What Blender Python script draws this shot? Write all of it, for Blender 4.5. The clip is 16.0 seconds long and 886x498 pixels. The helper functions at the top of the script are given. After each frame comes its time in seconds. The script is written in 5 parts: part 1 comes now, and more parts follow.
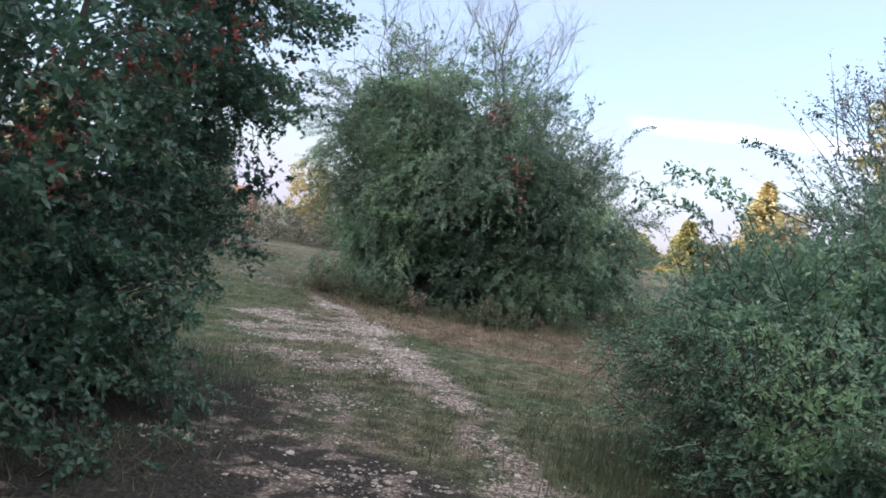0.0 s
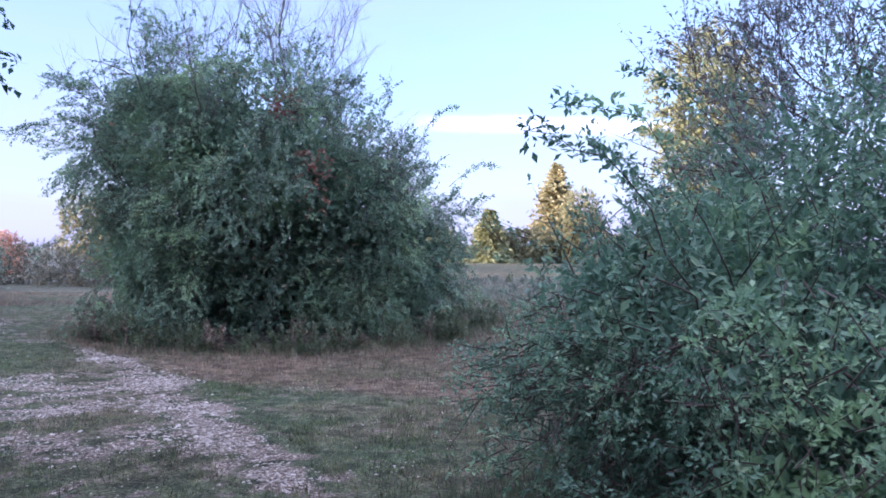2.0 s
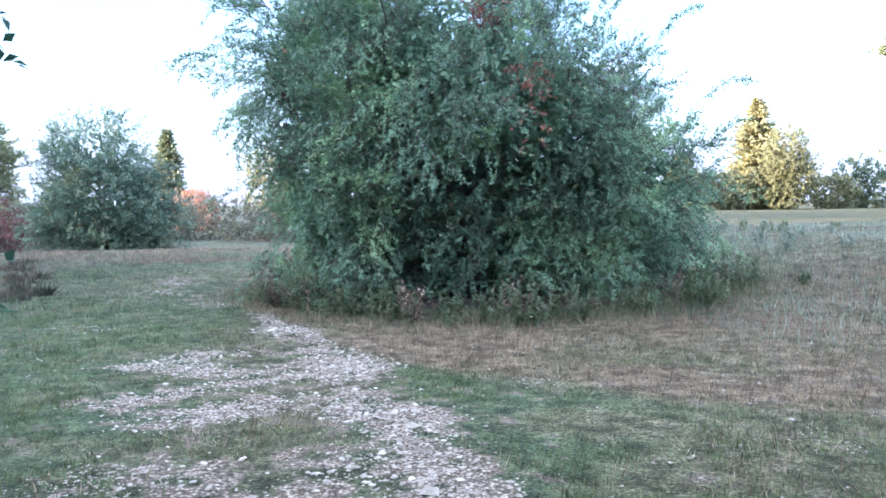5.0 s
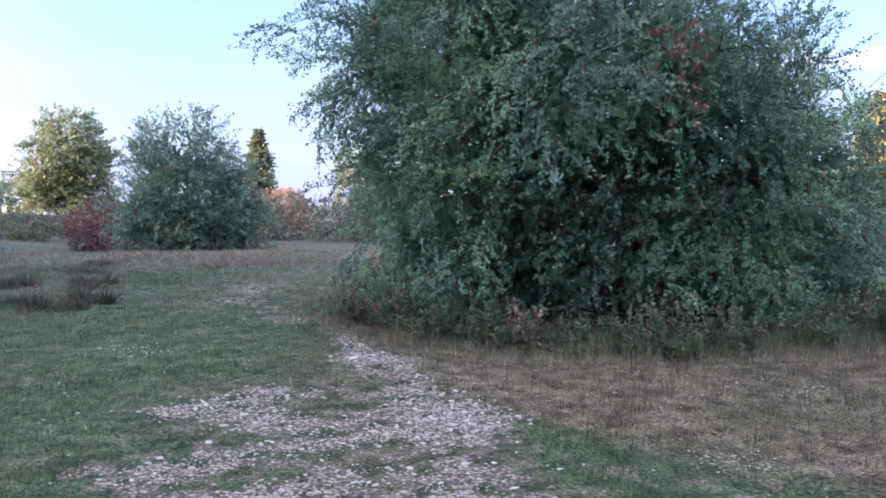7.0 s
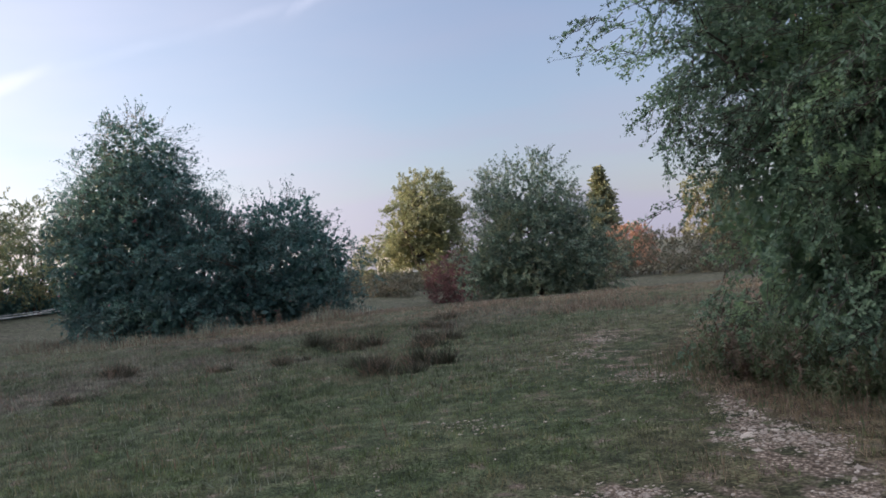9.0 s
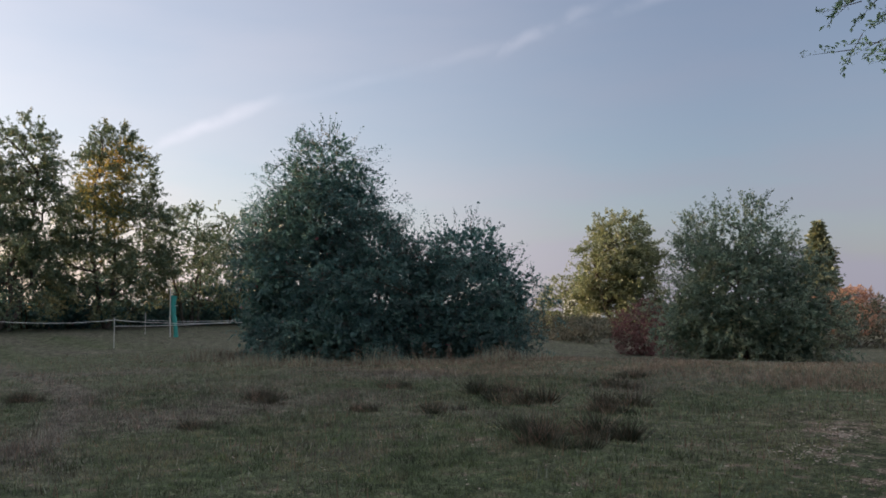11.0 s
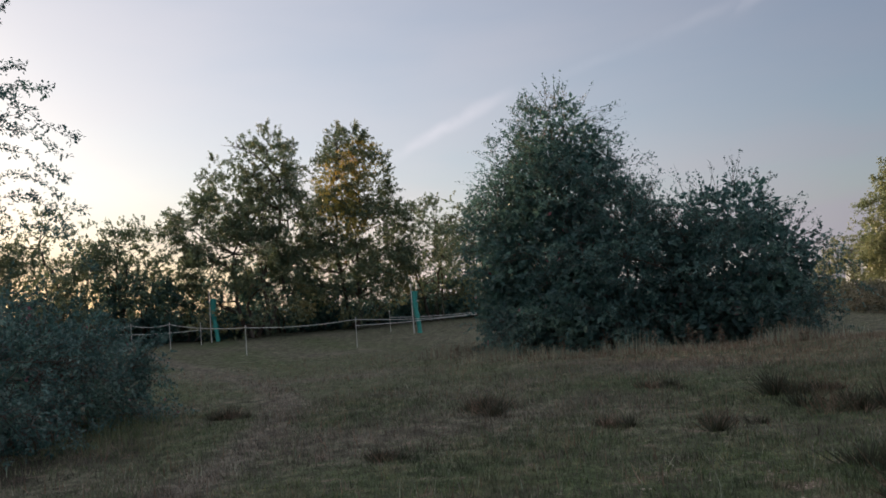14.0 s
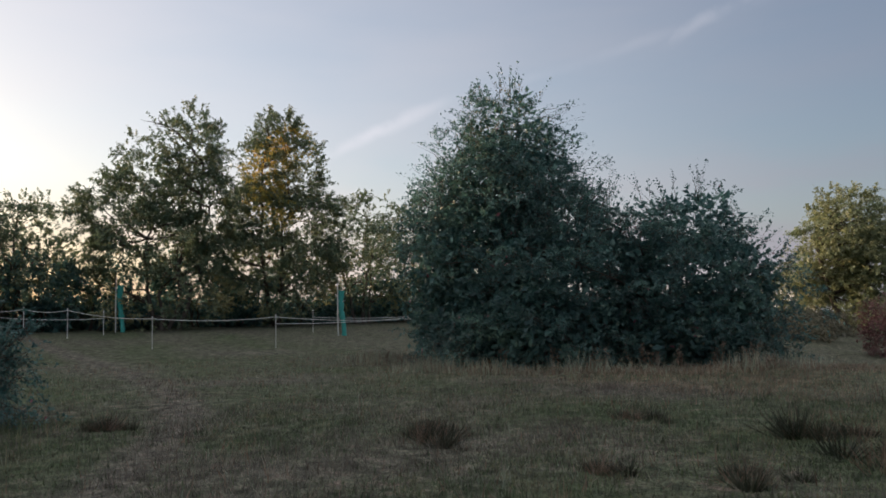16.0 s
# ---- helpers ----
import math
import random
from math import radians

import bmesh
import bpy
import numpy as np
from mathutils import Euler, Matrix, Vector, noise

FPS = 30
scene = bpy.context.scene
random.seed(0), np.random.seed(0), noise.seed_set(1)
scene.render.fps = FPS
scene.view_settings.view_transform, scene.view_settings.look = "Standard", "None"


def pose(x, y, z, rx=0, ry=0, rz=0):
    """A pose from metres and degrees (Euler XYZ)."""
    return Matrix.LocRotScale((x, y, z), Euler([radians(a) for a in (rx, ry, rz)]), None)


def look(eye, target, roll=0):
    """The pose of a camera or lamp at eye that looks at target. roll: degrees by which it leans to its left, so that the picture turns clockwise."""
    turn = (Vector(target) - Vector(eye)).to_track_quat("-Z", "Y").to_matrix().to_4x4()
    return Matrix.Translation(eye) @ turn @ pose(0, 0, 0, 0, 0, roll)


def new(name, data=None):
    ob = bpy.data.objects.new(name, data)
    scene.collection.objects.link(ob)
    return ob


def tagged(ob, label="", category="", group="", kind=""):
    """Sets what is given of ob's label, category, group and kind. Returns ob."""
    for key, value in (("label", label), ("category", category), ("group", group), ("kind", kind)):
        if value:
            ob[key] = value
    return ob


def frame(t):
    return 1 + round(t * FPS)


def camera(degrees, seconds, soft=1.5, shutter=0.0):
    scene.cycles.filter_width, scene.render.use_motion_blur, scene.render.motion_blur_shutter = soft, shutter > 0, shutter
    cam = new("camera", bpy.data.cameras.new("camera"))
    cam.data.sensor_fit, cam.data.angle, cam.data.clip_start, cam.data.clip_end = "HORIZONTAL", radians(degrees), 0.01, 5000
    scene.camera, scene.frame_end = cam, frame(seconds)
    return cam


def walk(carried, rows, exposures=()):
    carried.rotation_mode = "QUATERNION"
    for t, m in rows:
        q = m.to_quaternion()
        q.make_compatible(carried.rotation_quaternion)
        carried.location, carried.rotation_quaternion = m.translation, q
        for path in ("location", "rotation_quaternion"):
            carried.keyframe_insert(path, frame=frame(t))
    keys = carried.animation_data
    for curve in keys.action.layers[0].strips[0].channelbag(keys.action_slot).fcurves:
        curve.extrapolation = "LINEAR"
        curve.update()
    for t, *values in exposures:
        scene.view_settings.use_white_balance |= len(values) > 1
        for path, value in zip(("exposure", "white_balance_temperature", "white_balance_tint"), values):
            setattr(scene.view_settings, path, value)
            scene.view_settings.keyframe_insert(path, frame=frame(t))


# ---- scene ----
cam = camera(57.0, 16.0, soft=1.7, shutter=0.12)
METRES, EYE = 16.484, 1.5
ROWS = [
    (0.0, 0.0, 0.0, 0.0, 0.19, -1.37, -8.17),
    (0.5, 0.004, 0.0317, -0.0004, -2.44, 0.55, -1.8),
    (1.0, 0.003, 0.0615, -0.0021, -3.06, 0.62, -1.09),
    (1.5, 0.0059, 0.0929, -0.0032, -13.29, 0.3, 0.72),
    (2.0, 0.0057, 0.126, -0.0035, -13.66, 0.23, -0.66),
    (2.5, 0.0011, 0.16, -0.0067, -8.36, 0.07, -0.48),
    (3.0, -0.0009, 0.1907, -0.0091, 0.55, -0.12, 0.27),
    (3.5, -0.0065, 0.2206, -0.0093, 1.05, -4.56, 2.77),
    (4.0, -0.0084, 0.2483, -0.009, 1.22, -4.33, 3.47),
    (4.2, -0.0095, 0.2605, -0.0092, -0.56, -3.63, 1.83),
    (6.3, -0.025, 0.386, -0.0134, -1.5, -3.04, -0.35),
    (6.5, -0.0269, 0.399, -0.0135, 3.19, -3.06, 1.29),
    (7.0, -0.0331, 0.4318, -0.0122, 4.44, -3.1, 0.3),
    (7.5, -0.0425, 0.4615, -0.0125, 8.8, -2.58, 1.8),
    (8.0, -0.0496, 0.4909, -0.0141, 15.21, -2.19, 3.13),
    (8.5, -0.0604, 0.521, -0.0168, 21.71, -3.82, 5.29),
    (9.0, -0.0638, 0.5459, -0.0166, 28.53, 0.91, 6.13),
    (9.5, -0.0749, 0.5813, -0.0172, 28.92, -1.15, 1.51),
    (10.0, -0.0877, 0.6039, -0.0155, 34.36, 4.99, 3.16),
    (10.2, -0.0945, 0.614, -0.0156, 37.72, 5.06, 3.77),
    (12.3, -0.175, 0.718, -0.0166, 43.59, 4.8, -0.22),
    (12.5, -0.1832, 0.7274, -0.0167, 44.9, 4.85, 0.78),
    (13.0, -0.2071, 0.7483, -0.0179, 51.54, 4.57, 2.16),
    (13.5, -0.2338, 0.7661, -0.0191, 60.24, 4.35, 5.82),
    (14.0, -0.2574, 0.7883, -0.0197, 59.2, 4.25, 4.49),
    (14.5, -0.2834, 0.8037, -0.0169, 59.8, 4.27, 2.48),
    (15.0, -0.3123, 0.8181, -0.0188, 60.89, 3.9, 2.78),
    (15.5, -0.3416, 0.8352, -0.02, 52.29, 4.54, 1.41),
    (16.0, -0.3713, 0.8396, -0.0212, 53.76, 4.38, 1.04),
]
EXPOSURES = [(0.0, 1.87, 5900, 15), (0.5, 1.97, 5500, 20), (1.0, 1.97, 5200, 22), (1.5, 2.17, 5100, 25), (2.0, 1.92, 4990, 28), (2.5, 1.95, 5140, 27), (3.0, 1.72, 5040, 28), (3.5, 2.55, 4900, 9), (4.2, 2.77, 4950, 9), (6.5, 2.2, 4980, 13), (7.0, 1.97, 5100, 18), (8.0, 1.72, 5350, 17), (8.5, 2.2, 5350, 14), (9.0, 1.02, 6000, 16), (9.5, 1.37, 5850, 16), (10.0, 0.62, 6050, 13), (12.5, 0.49, 6250, 13), (13.0, 0.17, 6100, 13), (13.5, 0.22, 6200, 13), (14.5, 0.46, 6450, 12), (15.0, 0.50, 6450, 12), (15.5, 0.39, 6350, 11), (16.0, 0.4, 6350, 11)]
walk(cam, [(t, pose(METRES * x, METRES * y, EYE + METRES * z, 90 + pitch, roll, yaw)) for t, x, y, z, yaw, pitch, roll in ROWS], EXPOSURES)

# ---- sky and sun: a low evening sun in the west, behind the tree line ----
SUN_EL, SUN_AZ = 7.0, 106.0      # degrees above the horizon; degrees from north (y) towards west
world = bpy.data.worlds.new("evening_sky")
scene.world = world
world.use_nodes = True
wn, wl = world.node_tree.nodes, world.node_tree.links
wn.clear()
w_out = wn.new("ShaderNodeOutputWorld")
w_bg = wn.new("ShaderNodeBackground")
w_sky = wn.new("ShaderNodeTexSky")
w_sky.sky_type = "NISHITA"
w_sky.sun_disc = False
w_sky.sun_elevation = radians(SUN_EL)
w_sky.sun_rotation = radians(-SUN_AZ)
w_sky.air_density, w_sky.dust_density, w_sky.ozone_density = 1.0, 1.3, 2.0
w_bg.inputs["Strength"].default_value = 0.15


def az_dir(az, el):
    a, e = radians(az), radians(el)
    return Vector((-math.sin(a) * math.cos(e), math.cos(a) * math.cos(e), math.sin(e)))


def wmath(op, a, b=None, clamp=False):
    n = wn.new("ShaderNodeMath")
    n.operation, n.use_clamp = op, clamp
    for i, v in enumerate((a, b)):
        if v is None:
            continue
        if isinstance(v, (int, float)):
            n.inputs[i].default_value = v
        else:
            wl.new(v, n.inputs[i])
    return n.outputs[0]


def wdot(vec, d):
    n = wn.new("ShaderNodeVectorMath")
    n.operation = "DOT_PRODUCT"
    wl.new(vec, n.inputs[0])
    n.inputs[1].default_value = d
    return n.outputs["Value"]


def wrange(v, a, b, c=0.0, d=1.0):
    n = wn.new("ShaderNodeMapRange")
    n.interpolation_type = "SMOOTHSTEP"
    wl.new(v, n.inputs[0])
    for i, x in enumerate((a, b, c, d)):
        n.inputs[i + 1].default_value = x
    return n.outputs[0]


w_tc = wn.new("ShaderNodeTexCoord")
w_dir = w_tc.outputs["Generated"]
w_sep = wn.new("ShaderNodeSeparateXYZ")
wl.new(w_dir, w_sep.inputs[0])
w_up = w_sep.outputs["Z"]


def cirrus(a, b, width, soft_noise):
    """A thin streak of cloud along the great circle from a to b."""
    da, db = az_dir(*a), az_dir(*b)
    n = da.cross(db).normalized()
    mid = (da + db).normalized()
    half = math.cos(da.angle(db) / 2)
    tex = wn.new("ShaderNodeTexNoise")
    tex.inputs["Scale"].default_value = soft_noise
    tex.inputs["Detail"].default_value = 5.0
    wl.new(w_dir, tex.inputs["Vector"])
    wobble = wmath("MULTIPLY", wmath("SUBTRACT", tex.outputs[0], 0.5), width * 2.0)
    dist = wmath("ABSOLUTE", wmath("ADD", wdot(w_dir, n), wobble))
    across = wrange(dist, 0.0, width, 1.0, 0.0)
    along = wrange(wdot(w_dir, mid), half - 0.004, half + 0.006)
    return wmath("MULTIPLY", wmath("MULTIPLY", across, along), wrange(tex.outputs[0], 0.3, 0.62))


streaks = wmath("MULTIPLY", cirrus((62.5, 10.6), (54.0, 14.2), 0.012, 14.0), 0.45)
for a, b, w, s, k in (((54.0, 14.2), (37.0, 18.2), 0.010, 9.0, 0.06), ((38.5, 17.4), (31.0, 20.4), 0.011, 16.0, 0.2),
                      ((33.0, 19.4), (22.0, 21.5), 0.012, 12.0, 0.14), ((-12.0, 9.0), (-34.0, 8.2), 0.014, 7.0, 0.6)):
    streaks = wmath("MAXIMUM", streaks, wmath("MULTIPLY", cirrus(a, b, w, s), k))
# thin haze cloud low in the north and north-east
w_map = wn.new("ShaderNodeMapping")
w_map.inputs["Scale"].default_value = (2.0, 2.0, 9.0)
wl.new(w_dir, w_map.inputs["Vector"])
w_noise = wn.new("ShaderNodeTexNoise")
w_noise.inputs["Scale"].default_value, w_noise.inputs["Detail"].default_value = 1.6, 4.0
wl.new(w_map.outputs[0], w_noise.inputs["Vector"])
bank = wmath("MULTIPLY", wrange(w_up, 0.04, 0.36, 1.0, 0.0), wrange(w_noise.outputs[0], 0.36, 0.62, 0.6, 0.9))
veil = wrange(w_noise.outputs[0], 0.2, 0.8, 0.36, 0.52)      # thin high cloud over the whole sky
overhead = wmath("MULTIPLY", wrange(w_up, 0.36, 0.74), wrange(w_noise.outputs[0], 0.2, 0.8, 0.75, 0.95))      # bright cloud added overhead, out of view, to light the ground more
cloud = wmath("MAXIMUM", bank, veil, True)
w_mix = wn.new("ShaderNodeMix")
w_mix.data_type = "RGBA"
wl.new(cloud, w_mix.inputs["Factor"])
wl.new(w_sky.outputs[0], w_mix.inputs["A"])
w_veil = wn.new("ShaderNodeVectorMath")      # thin cloud scatters more light near the sun
w_veil.operation = "MULTIPLY_ADD"
wl.new(wrange(wdot(w_dir, az_dir(SUN_AZ, SUN_EL)), 0.1, 1.0), w_veil.inputs[0])
w_veil.inputs[1].default_value = (3.3, 2.85, 2.45)
w_veil.inputs[2].default_value = (1.68, 1.62, 1.92)
w_low = wn.new("ShaderNodeMix")      # low in the west the haze turns peach
w_low.data_type = "RGBA"
wl.new(wmath("MULTIPLY", wrange(wdot(w_dir, az_dir(SUN_AZ, SUN_EL)), 0.55, 0.97), wrange(w_up, 0.19, 0.03)), w_low.inputs["Factor"])
wl.new(w_veil.outputs[0], w_low.inputs["A"])
w_low.inputs["B"].default_value = (3.7, 2.6, 1.8, 1.0)
wl.new(w_low.outputs["Result"], w_mix.inputs["B"])
w_mix2 = wn.new("ShaderNodeMix")
w_mix2.data_type = "RGBA"
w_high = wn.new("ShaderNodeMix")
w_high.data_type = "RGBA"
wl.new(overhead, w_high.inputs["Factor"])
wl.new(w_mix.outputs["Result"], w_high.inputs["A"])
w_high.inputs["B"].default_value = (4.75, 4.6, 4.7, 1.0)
wl.new(streaks, w_mix2.inputs["Factor"])
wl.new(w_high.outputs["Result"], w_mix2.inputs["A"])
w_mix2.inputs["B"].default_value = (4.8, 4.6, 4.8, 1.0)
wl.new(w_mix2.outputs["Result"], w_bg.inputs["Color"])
wl.new(w_bg.outputs[0], w_out.inputs["Surface"])

sun = new("sun", bpy.data.lights.new("sun", "SUN"))
sun.data.energy, sun.data.angle, sun.data.color = 5.0, radians(0.6), (1.0, 0.74, 0.45)
sun.matrix_world = look(tuple(az_dir(SUN_AZ, SUN_EL) * 100), (0, 0, 0))


# ---- materials ----
def material(name):
    m = bpy.data.materials.new(name)
    m.use_nodes = True
    m.node_tree.nodes.clear()
    return m, m.node_tree.nodes, m.node_tree.links


def ramp_node(nodes, stops):
    r = nodes.new("ShaderNodeValToRGB")
    els = r.color_ramp.elements
    while len(els) < len(stops):
        els.new(0.5)
    for e, (p, c) in zip(els, stops):
        e.position, e.color = p, (*c, 1.0)
    return r


def mix_color(nodes, links, fac, a, b, blend="MIX"):
    n = nodes.new("ShaderNodeMix")
    n.data_type, n.blend_type = "RGBA", blend
    for sock, v in (("Factor", fac), ("A", a), ("B", b)):
        if isinstance(v, (int, float)):
            n.inputs[sock].default_value = v
        elif isinstance(v, tuple):
            n.inputs[sock].default_value = (*v, 1.0)
        else:
            links.new(v, n.inputs[sock])
    return n.outputs["Result"]


def leaf_material(name, stops, tint=None, tint_scale=0.7, tint_from=0.52, through_light=0.42, rough=0.42, speckle=0.0, clumps=2.6):
    """Leaves that differ one by one and, in drifts of a metre or so, in tint."""
    m, nodes, links = material(name)
    geo = nodes.new("ShaderNodeNewGeometry")
    col = ramp_node(nodes, stops)
    tc = nodes.new("ShaderNodeTexCoord")
    drift = nodes.new("ShaderNodeTexNoise")
    drift.inputs["Scale"].default_value, drift.inputs["Detail"].default_value = clumps, 2.0
    links.new(tc.outputs["Object"], drift.inputs["Vector"])
    spray = nodes.new("ShaderNodeMapRange")
    links.new(drift.outputs[0], spray.inputs[0])
    for i, v in enumerate((0.32, 0.68, 0.0, 0.55)):
        spray.inputs[i + 1].default_value = v
    pick = nodes.new("ShaderNodeMath")
    pick.operation = "MULTIPLY_ADD"
    pick.inputs[1].default_value = 0.48
    links.new(geo.outputs["Random Per Island"], pick.inputs[0])
    links.new(spray.outputs[0], pick.inputs[2])
    links.new(pick.outputs[0], col.inputs[0])
    tex = nodes.new("ShaderNodeTexNoise")
    tex.inputs["Scale"].default_value, tex.inputs["Detail"].default_value = tint_scale, 3.0
    links.new(tc.outputs["Object"], tex.inputs["Vector"])
    c = col.outputs[0]
    light = nodes.new("ShaderNodeMapRange")
    links.new(tex.outputs[0], light.inputs[0])
    for i, v in enumerate((0.3, 0.7, 0.72, 1.25)):
        light.inputs[i + 1].default_value = v
    tone = light.outputs[0]
    if speckle:      # light and dark tufts a hand's width across
        fine = nodes.new("ShaderNodeTexNoise")
        fine.inputs["Scale"].default_value, fine.inputs["Detail"].default_value = speckle, 3.0
        links.new(tc.outputs["Object"], fine.inputs["Vector"])
        k = nodes.new("ShaderNodeMapRange")
        links.new(fine.outputs[0], k.inputs[0])
        for i, v in enumerate((0.34, 0.66, 0.42, 1.75)):
            k.inputs[i + 1].default_value = v
        mul = nodes.new("ShaderNodeMath")
        mul.operation = "MULTIPLY"
        links.new(light.outputs[0], mul.inputs[0])
        links.new(k.outputs[0], mul.inputs[1])
        tone = mul.outputs[0]
    if tint:
        mask = nodes.new("ShaderNodeMapRange")
        links.new(tex.outputs[0], mask.inputs[0])
        for i, v in enumerate((tint_from, tint_from + 0.12, 0.0, 0.85)):
            mask.inputs[i + 1].default_value = v
        c = mix_color(nodes, links, mask.outputs[0], c, tint)
    scale = nodes.new("ShaderNodeVectorMath")
    scale.operation = "SCALE"
    links.new(c, scale.inputs[0])
    links.new(tone, scale.inputs["Scale"])
    bsdf = nodes.new("ShaderNodeBsdfPrincipled")
    bsdf.inputs["Roughness"].default_value = rough
    bsdf.inputs["Specular IOR Level"].default_value = 0.5
    trans = nodes.new("ShaderNodeBsdfTranslucent")
    links.new(scale.outputs[0], bsdf.inputs["Base Color"])
    links.new(scale.outputs[0], trans.inputs["Color"])
    mixed = nodes.new("ShaderNodeMixShader")
    mixed.inputs[0].default_value = through_light
    out = nodes.new("ShaderNodeOutputMaterial")
    links.new(bsdf.outputs[0], mixed.inputs[1])
    links.new(trans.outputs[0], mixed.inputs[2])
    links.new(mixed.outputs[0], out.inputs[0])
    return m


def rough_material(name, stops, scale=8.0, bump=0.3, rough=0.9, per_object=0.0):
    """A matt surface: noise between the colours at two scales, with relief."""
    m, nodes, links = material(name)
    tc = nodes.new("ShaderNodeTexCoord")
    big, small = nodes.new("ShaderNodeTexNoise"), nodes.new("ShaderNodeTexNoise")
    for t, s in ((big, scale), (small, scale * 7.0)):
        t.inputs["Scale"].default_value, t.inputs["Detail"].default_value = s, 5.0
        links.new(tc.outputs["Object"], t.inputs["Vector"])
    avg = nodes.new("ShaderNodeMath")
    avg.operation = "ADD"
    half = nodes.new("ShaderNodeMath")
    half.operation = "MULTIPLY"
    half.inputs[1].default_value = 0.5
    links.new(big.outputs[0], avg.inputs[0])
    links.new(small.outputs[0], avg.inputs[1])
    links.new(avg.outputs[0], half.inputs[0])
    col = ramp_node(nodes, stops)
    fac = half.outputs[0]
    if per_object:
        info = nodes.new("ShaderNodeObjectInfo")
        geo = nodes.new("ShaderNodeNewGeometry")
        s = nodes.new("ShaderNodeMath")
        s.operation = "ADD"
        links.new(info.outputs["Random"], s.inputs[0])
        links.new(geo.outputs["Random Per Island"], s.inputs[1])
        k = nodes.new("ShaderNodeMath")
        k.operation = "MULTIPLY_ADD"
        k.inputs[1].default_value, k.inputs[2].default_value = per_object, -per_object
        links.new(s.outputs[0], k.inputs[0])
        e = nodes.new("ShaderNodeMath")
        e.operation = "ADD"
        links.new(fac, e.inputs[0])
        links.new(k.outputs[0], e.inputs[1])
        fac = e.outputs[0]
    links.new(fac, col.inputs[0])
    bsdf = nodes.new("ShaderNodeBsdfPrincipled")
    bsdf.inputs["Roughness"].default_value = rough
    links.new(col.outputs[0], bsdf.inputs["Base Color"])
    if bump:
        b = nodes.new("ShaderNodeBump")
        b.inputs["Strength"].default_value, b.inputs["Distance"].default_value = bump, 0.02
        links.new(half.outputs[0], b.inputs["Height"])
        links.new(b.outputs[0], bsdf.inputs["Normal"])
    out = nodes.new("ShaderNodeOutputMaterial")
    links.new(bsdf.outputs[0], out.inputs[0])
    return m


BARK = rough_material("bark_grey_brown", [(0.3, (0.045, 0.036, 0.03)), (0.6, (0.11, 0.09, 0.075)), (0.75, (0.17, 0.15, 0.13))], 6.0, 0.8)
TWIG = rough_material("twig_brown", [(0.3, (0.05, 0.038, 0.032)), (0.7, (0.12, 0.09, 0.075))], 5.0, 0.0)
BARE = rough_material("bare_branch_grey", [(0.3, (0.08, 0.07, 0.07)), (0.7, (0.15, 0.135, 0.13))], 5.0, 0.2)
HAWTHORN = leaf_material("hawthorn_leaves", [(0.0, (0.094, 0.165, 0.118)), (0.45, (0.176, 0.274, 0.180)), (0.8, (0.272, 0.388, 0.240)), (0.95, (0.365, 0.445, 0.242)), (1.0, (0.561, 0.290, 0.210))], (0.310, 0.430, 0.222), 0.8, 0.55)
# dark leaves, blued so that the western haze is in the colour
DARK_HAW = leaf_material("dark_hazed_hawthorn_leaves", [(0.0, (0.044, 0.099, 0.101)), (0.6, (0.080, 0.171, 0.156)), (0.95, (0.144, 0.246, 0.194)), (1.0, (0.304, 0.114, 0.156))], (0.144, 0.246, 0.194), 1.0, 0.58)
# hawthorn leaves paled and greyed: the haze before the far tree is painted in
HAZY_HAW = leaf_material("haze_paled_hawthorn_leaves", [(0.0, (0.105, 0.171, 0.131)), (0.5, (0.173, 0.251, 0.183)), (0.9, (0.286, 0.335, 0.220)), (1.0, (0.452, 0.343, 0.190))], (0.286, 0.286, 0.176), 0.6, 0.58)
DEEP_HAW = leaf_material("deep_green_hawthorn_leaves", [(0.0, (0.039, 0.088, 0.061)), (0.6, (0.073, 0.151, 0.092)), (0.95, (0.130, 0.219, 0.116)), (1.0, (0.273, 0.100, 0.092))], (0.130, 0.219, 0.116), 1.0, 0.58)
PRIVET = leaf_material("privet_leaves", [(0.0, (0.075, 0.146, 0.096)), (0.5, (0.135, 0.242, 0.157)), (0.85, (0.217, 0.345, 0.204)), (1.0, (0.367, 0.445, 0.250))], (0.258, 0.383, 0.186), 1.1, 0.56)
RED_LEAF = leaf_material("red_autumn_leaves", [(0.0, (0.176, 0.036, 0.033)), (0.5, (0.320, 0.081, 0.062)), (0.85, (0.368, 0.153, 0.095)), (1.0, (0.288, 0.243, 0.104))])
RUSSET = leaf_material("russet_leaves", [(0.0, (0.16, 0.06, 0.045)), (0.5, (0.27, 0.11, 0.08)), (0.85, (0.33, 0.19, 0.11)), (1.0, (0.16, 0.20, 0.10))])
BANK_WEED = leaf_material("grey_green_weed_stems", [(0.0, (0.150, 0.185, 0.137)), (0.5, (0.263, 0.304, 0.227)), (0.85, (0.375, 0.396, 0.299)), (1.0, (0.425, 0.370, 0.260))], (0.312, 0.290, 0.215), 0.5, 0.58, 0.3)
MATTED = leaf_material("matted_straw", [(0.0, (0.088, 0.066, 0.042)), (0.35, (0.155, 0.115, 0.073)), (0.7, (0.26, 0.20, 0.130)), (0.9, (0.41, 0.33, 0.23)), (1.0, (0.10, 0.11, 0.05))], (0.125, 0.10, 0.058), 0.9, 0.56, 0.2, 0.7, 8.0)
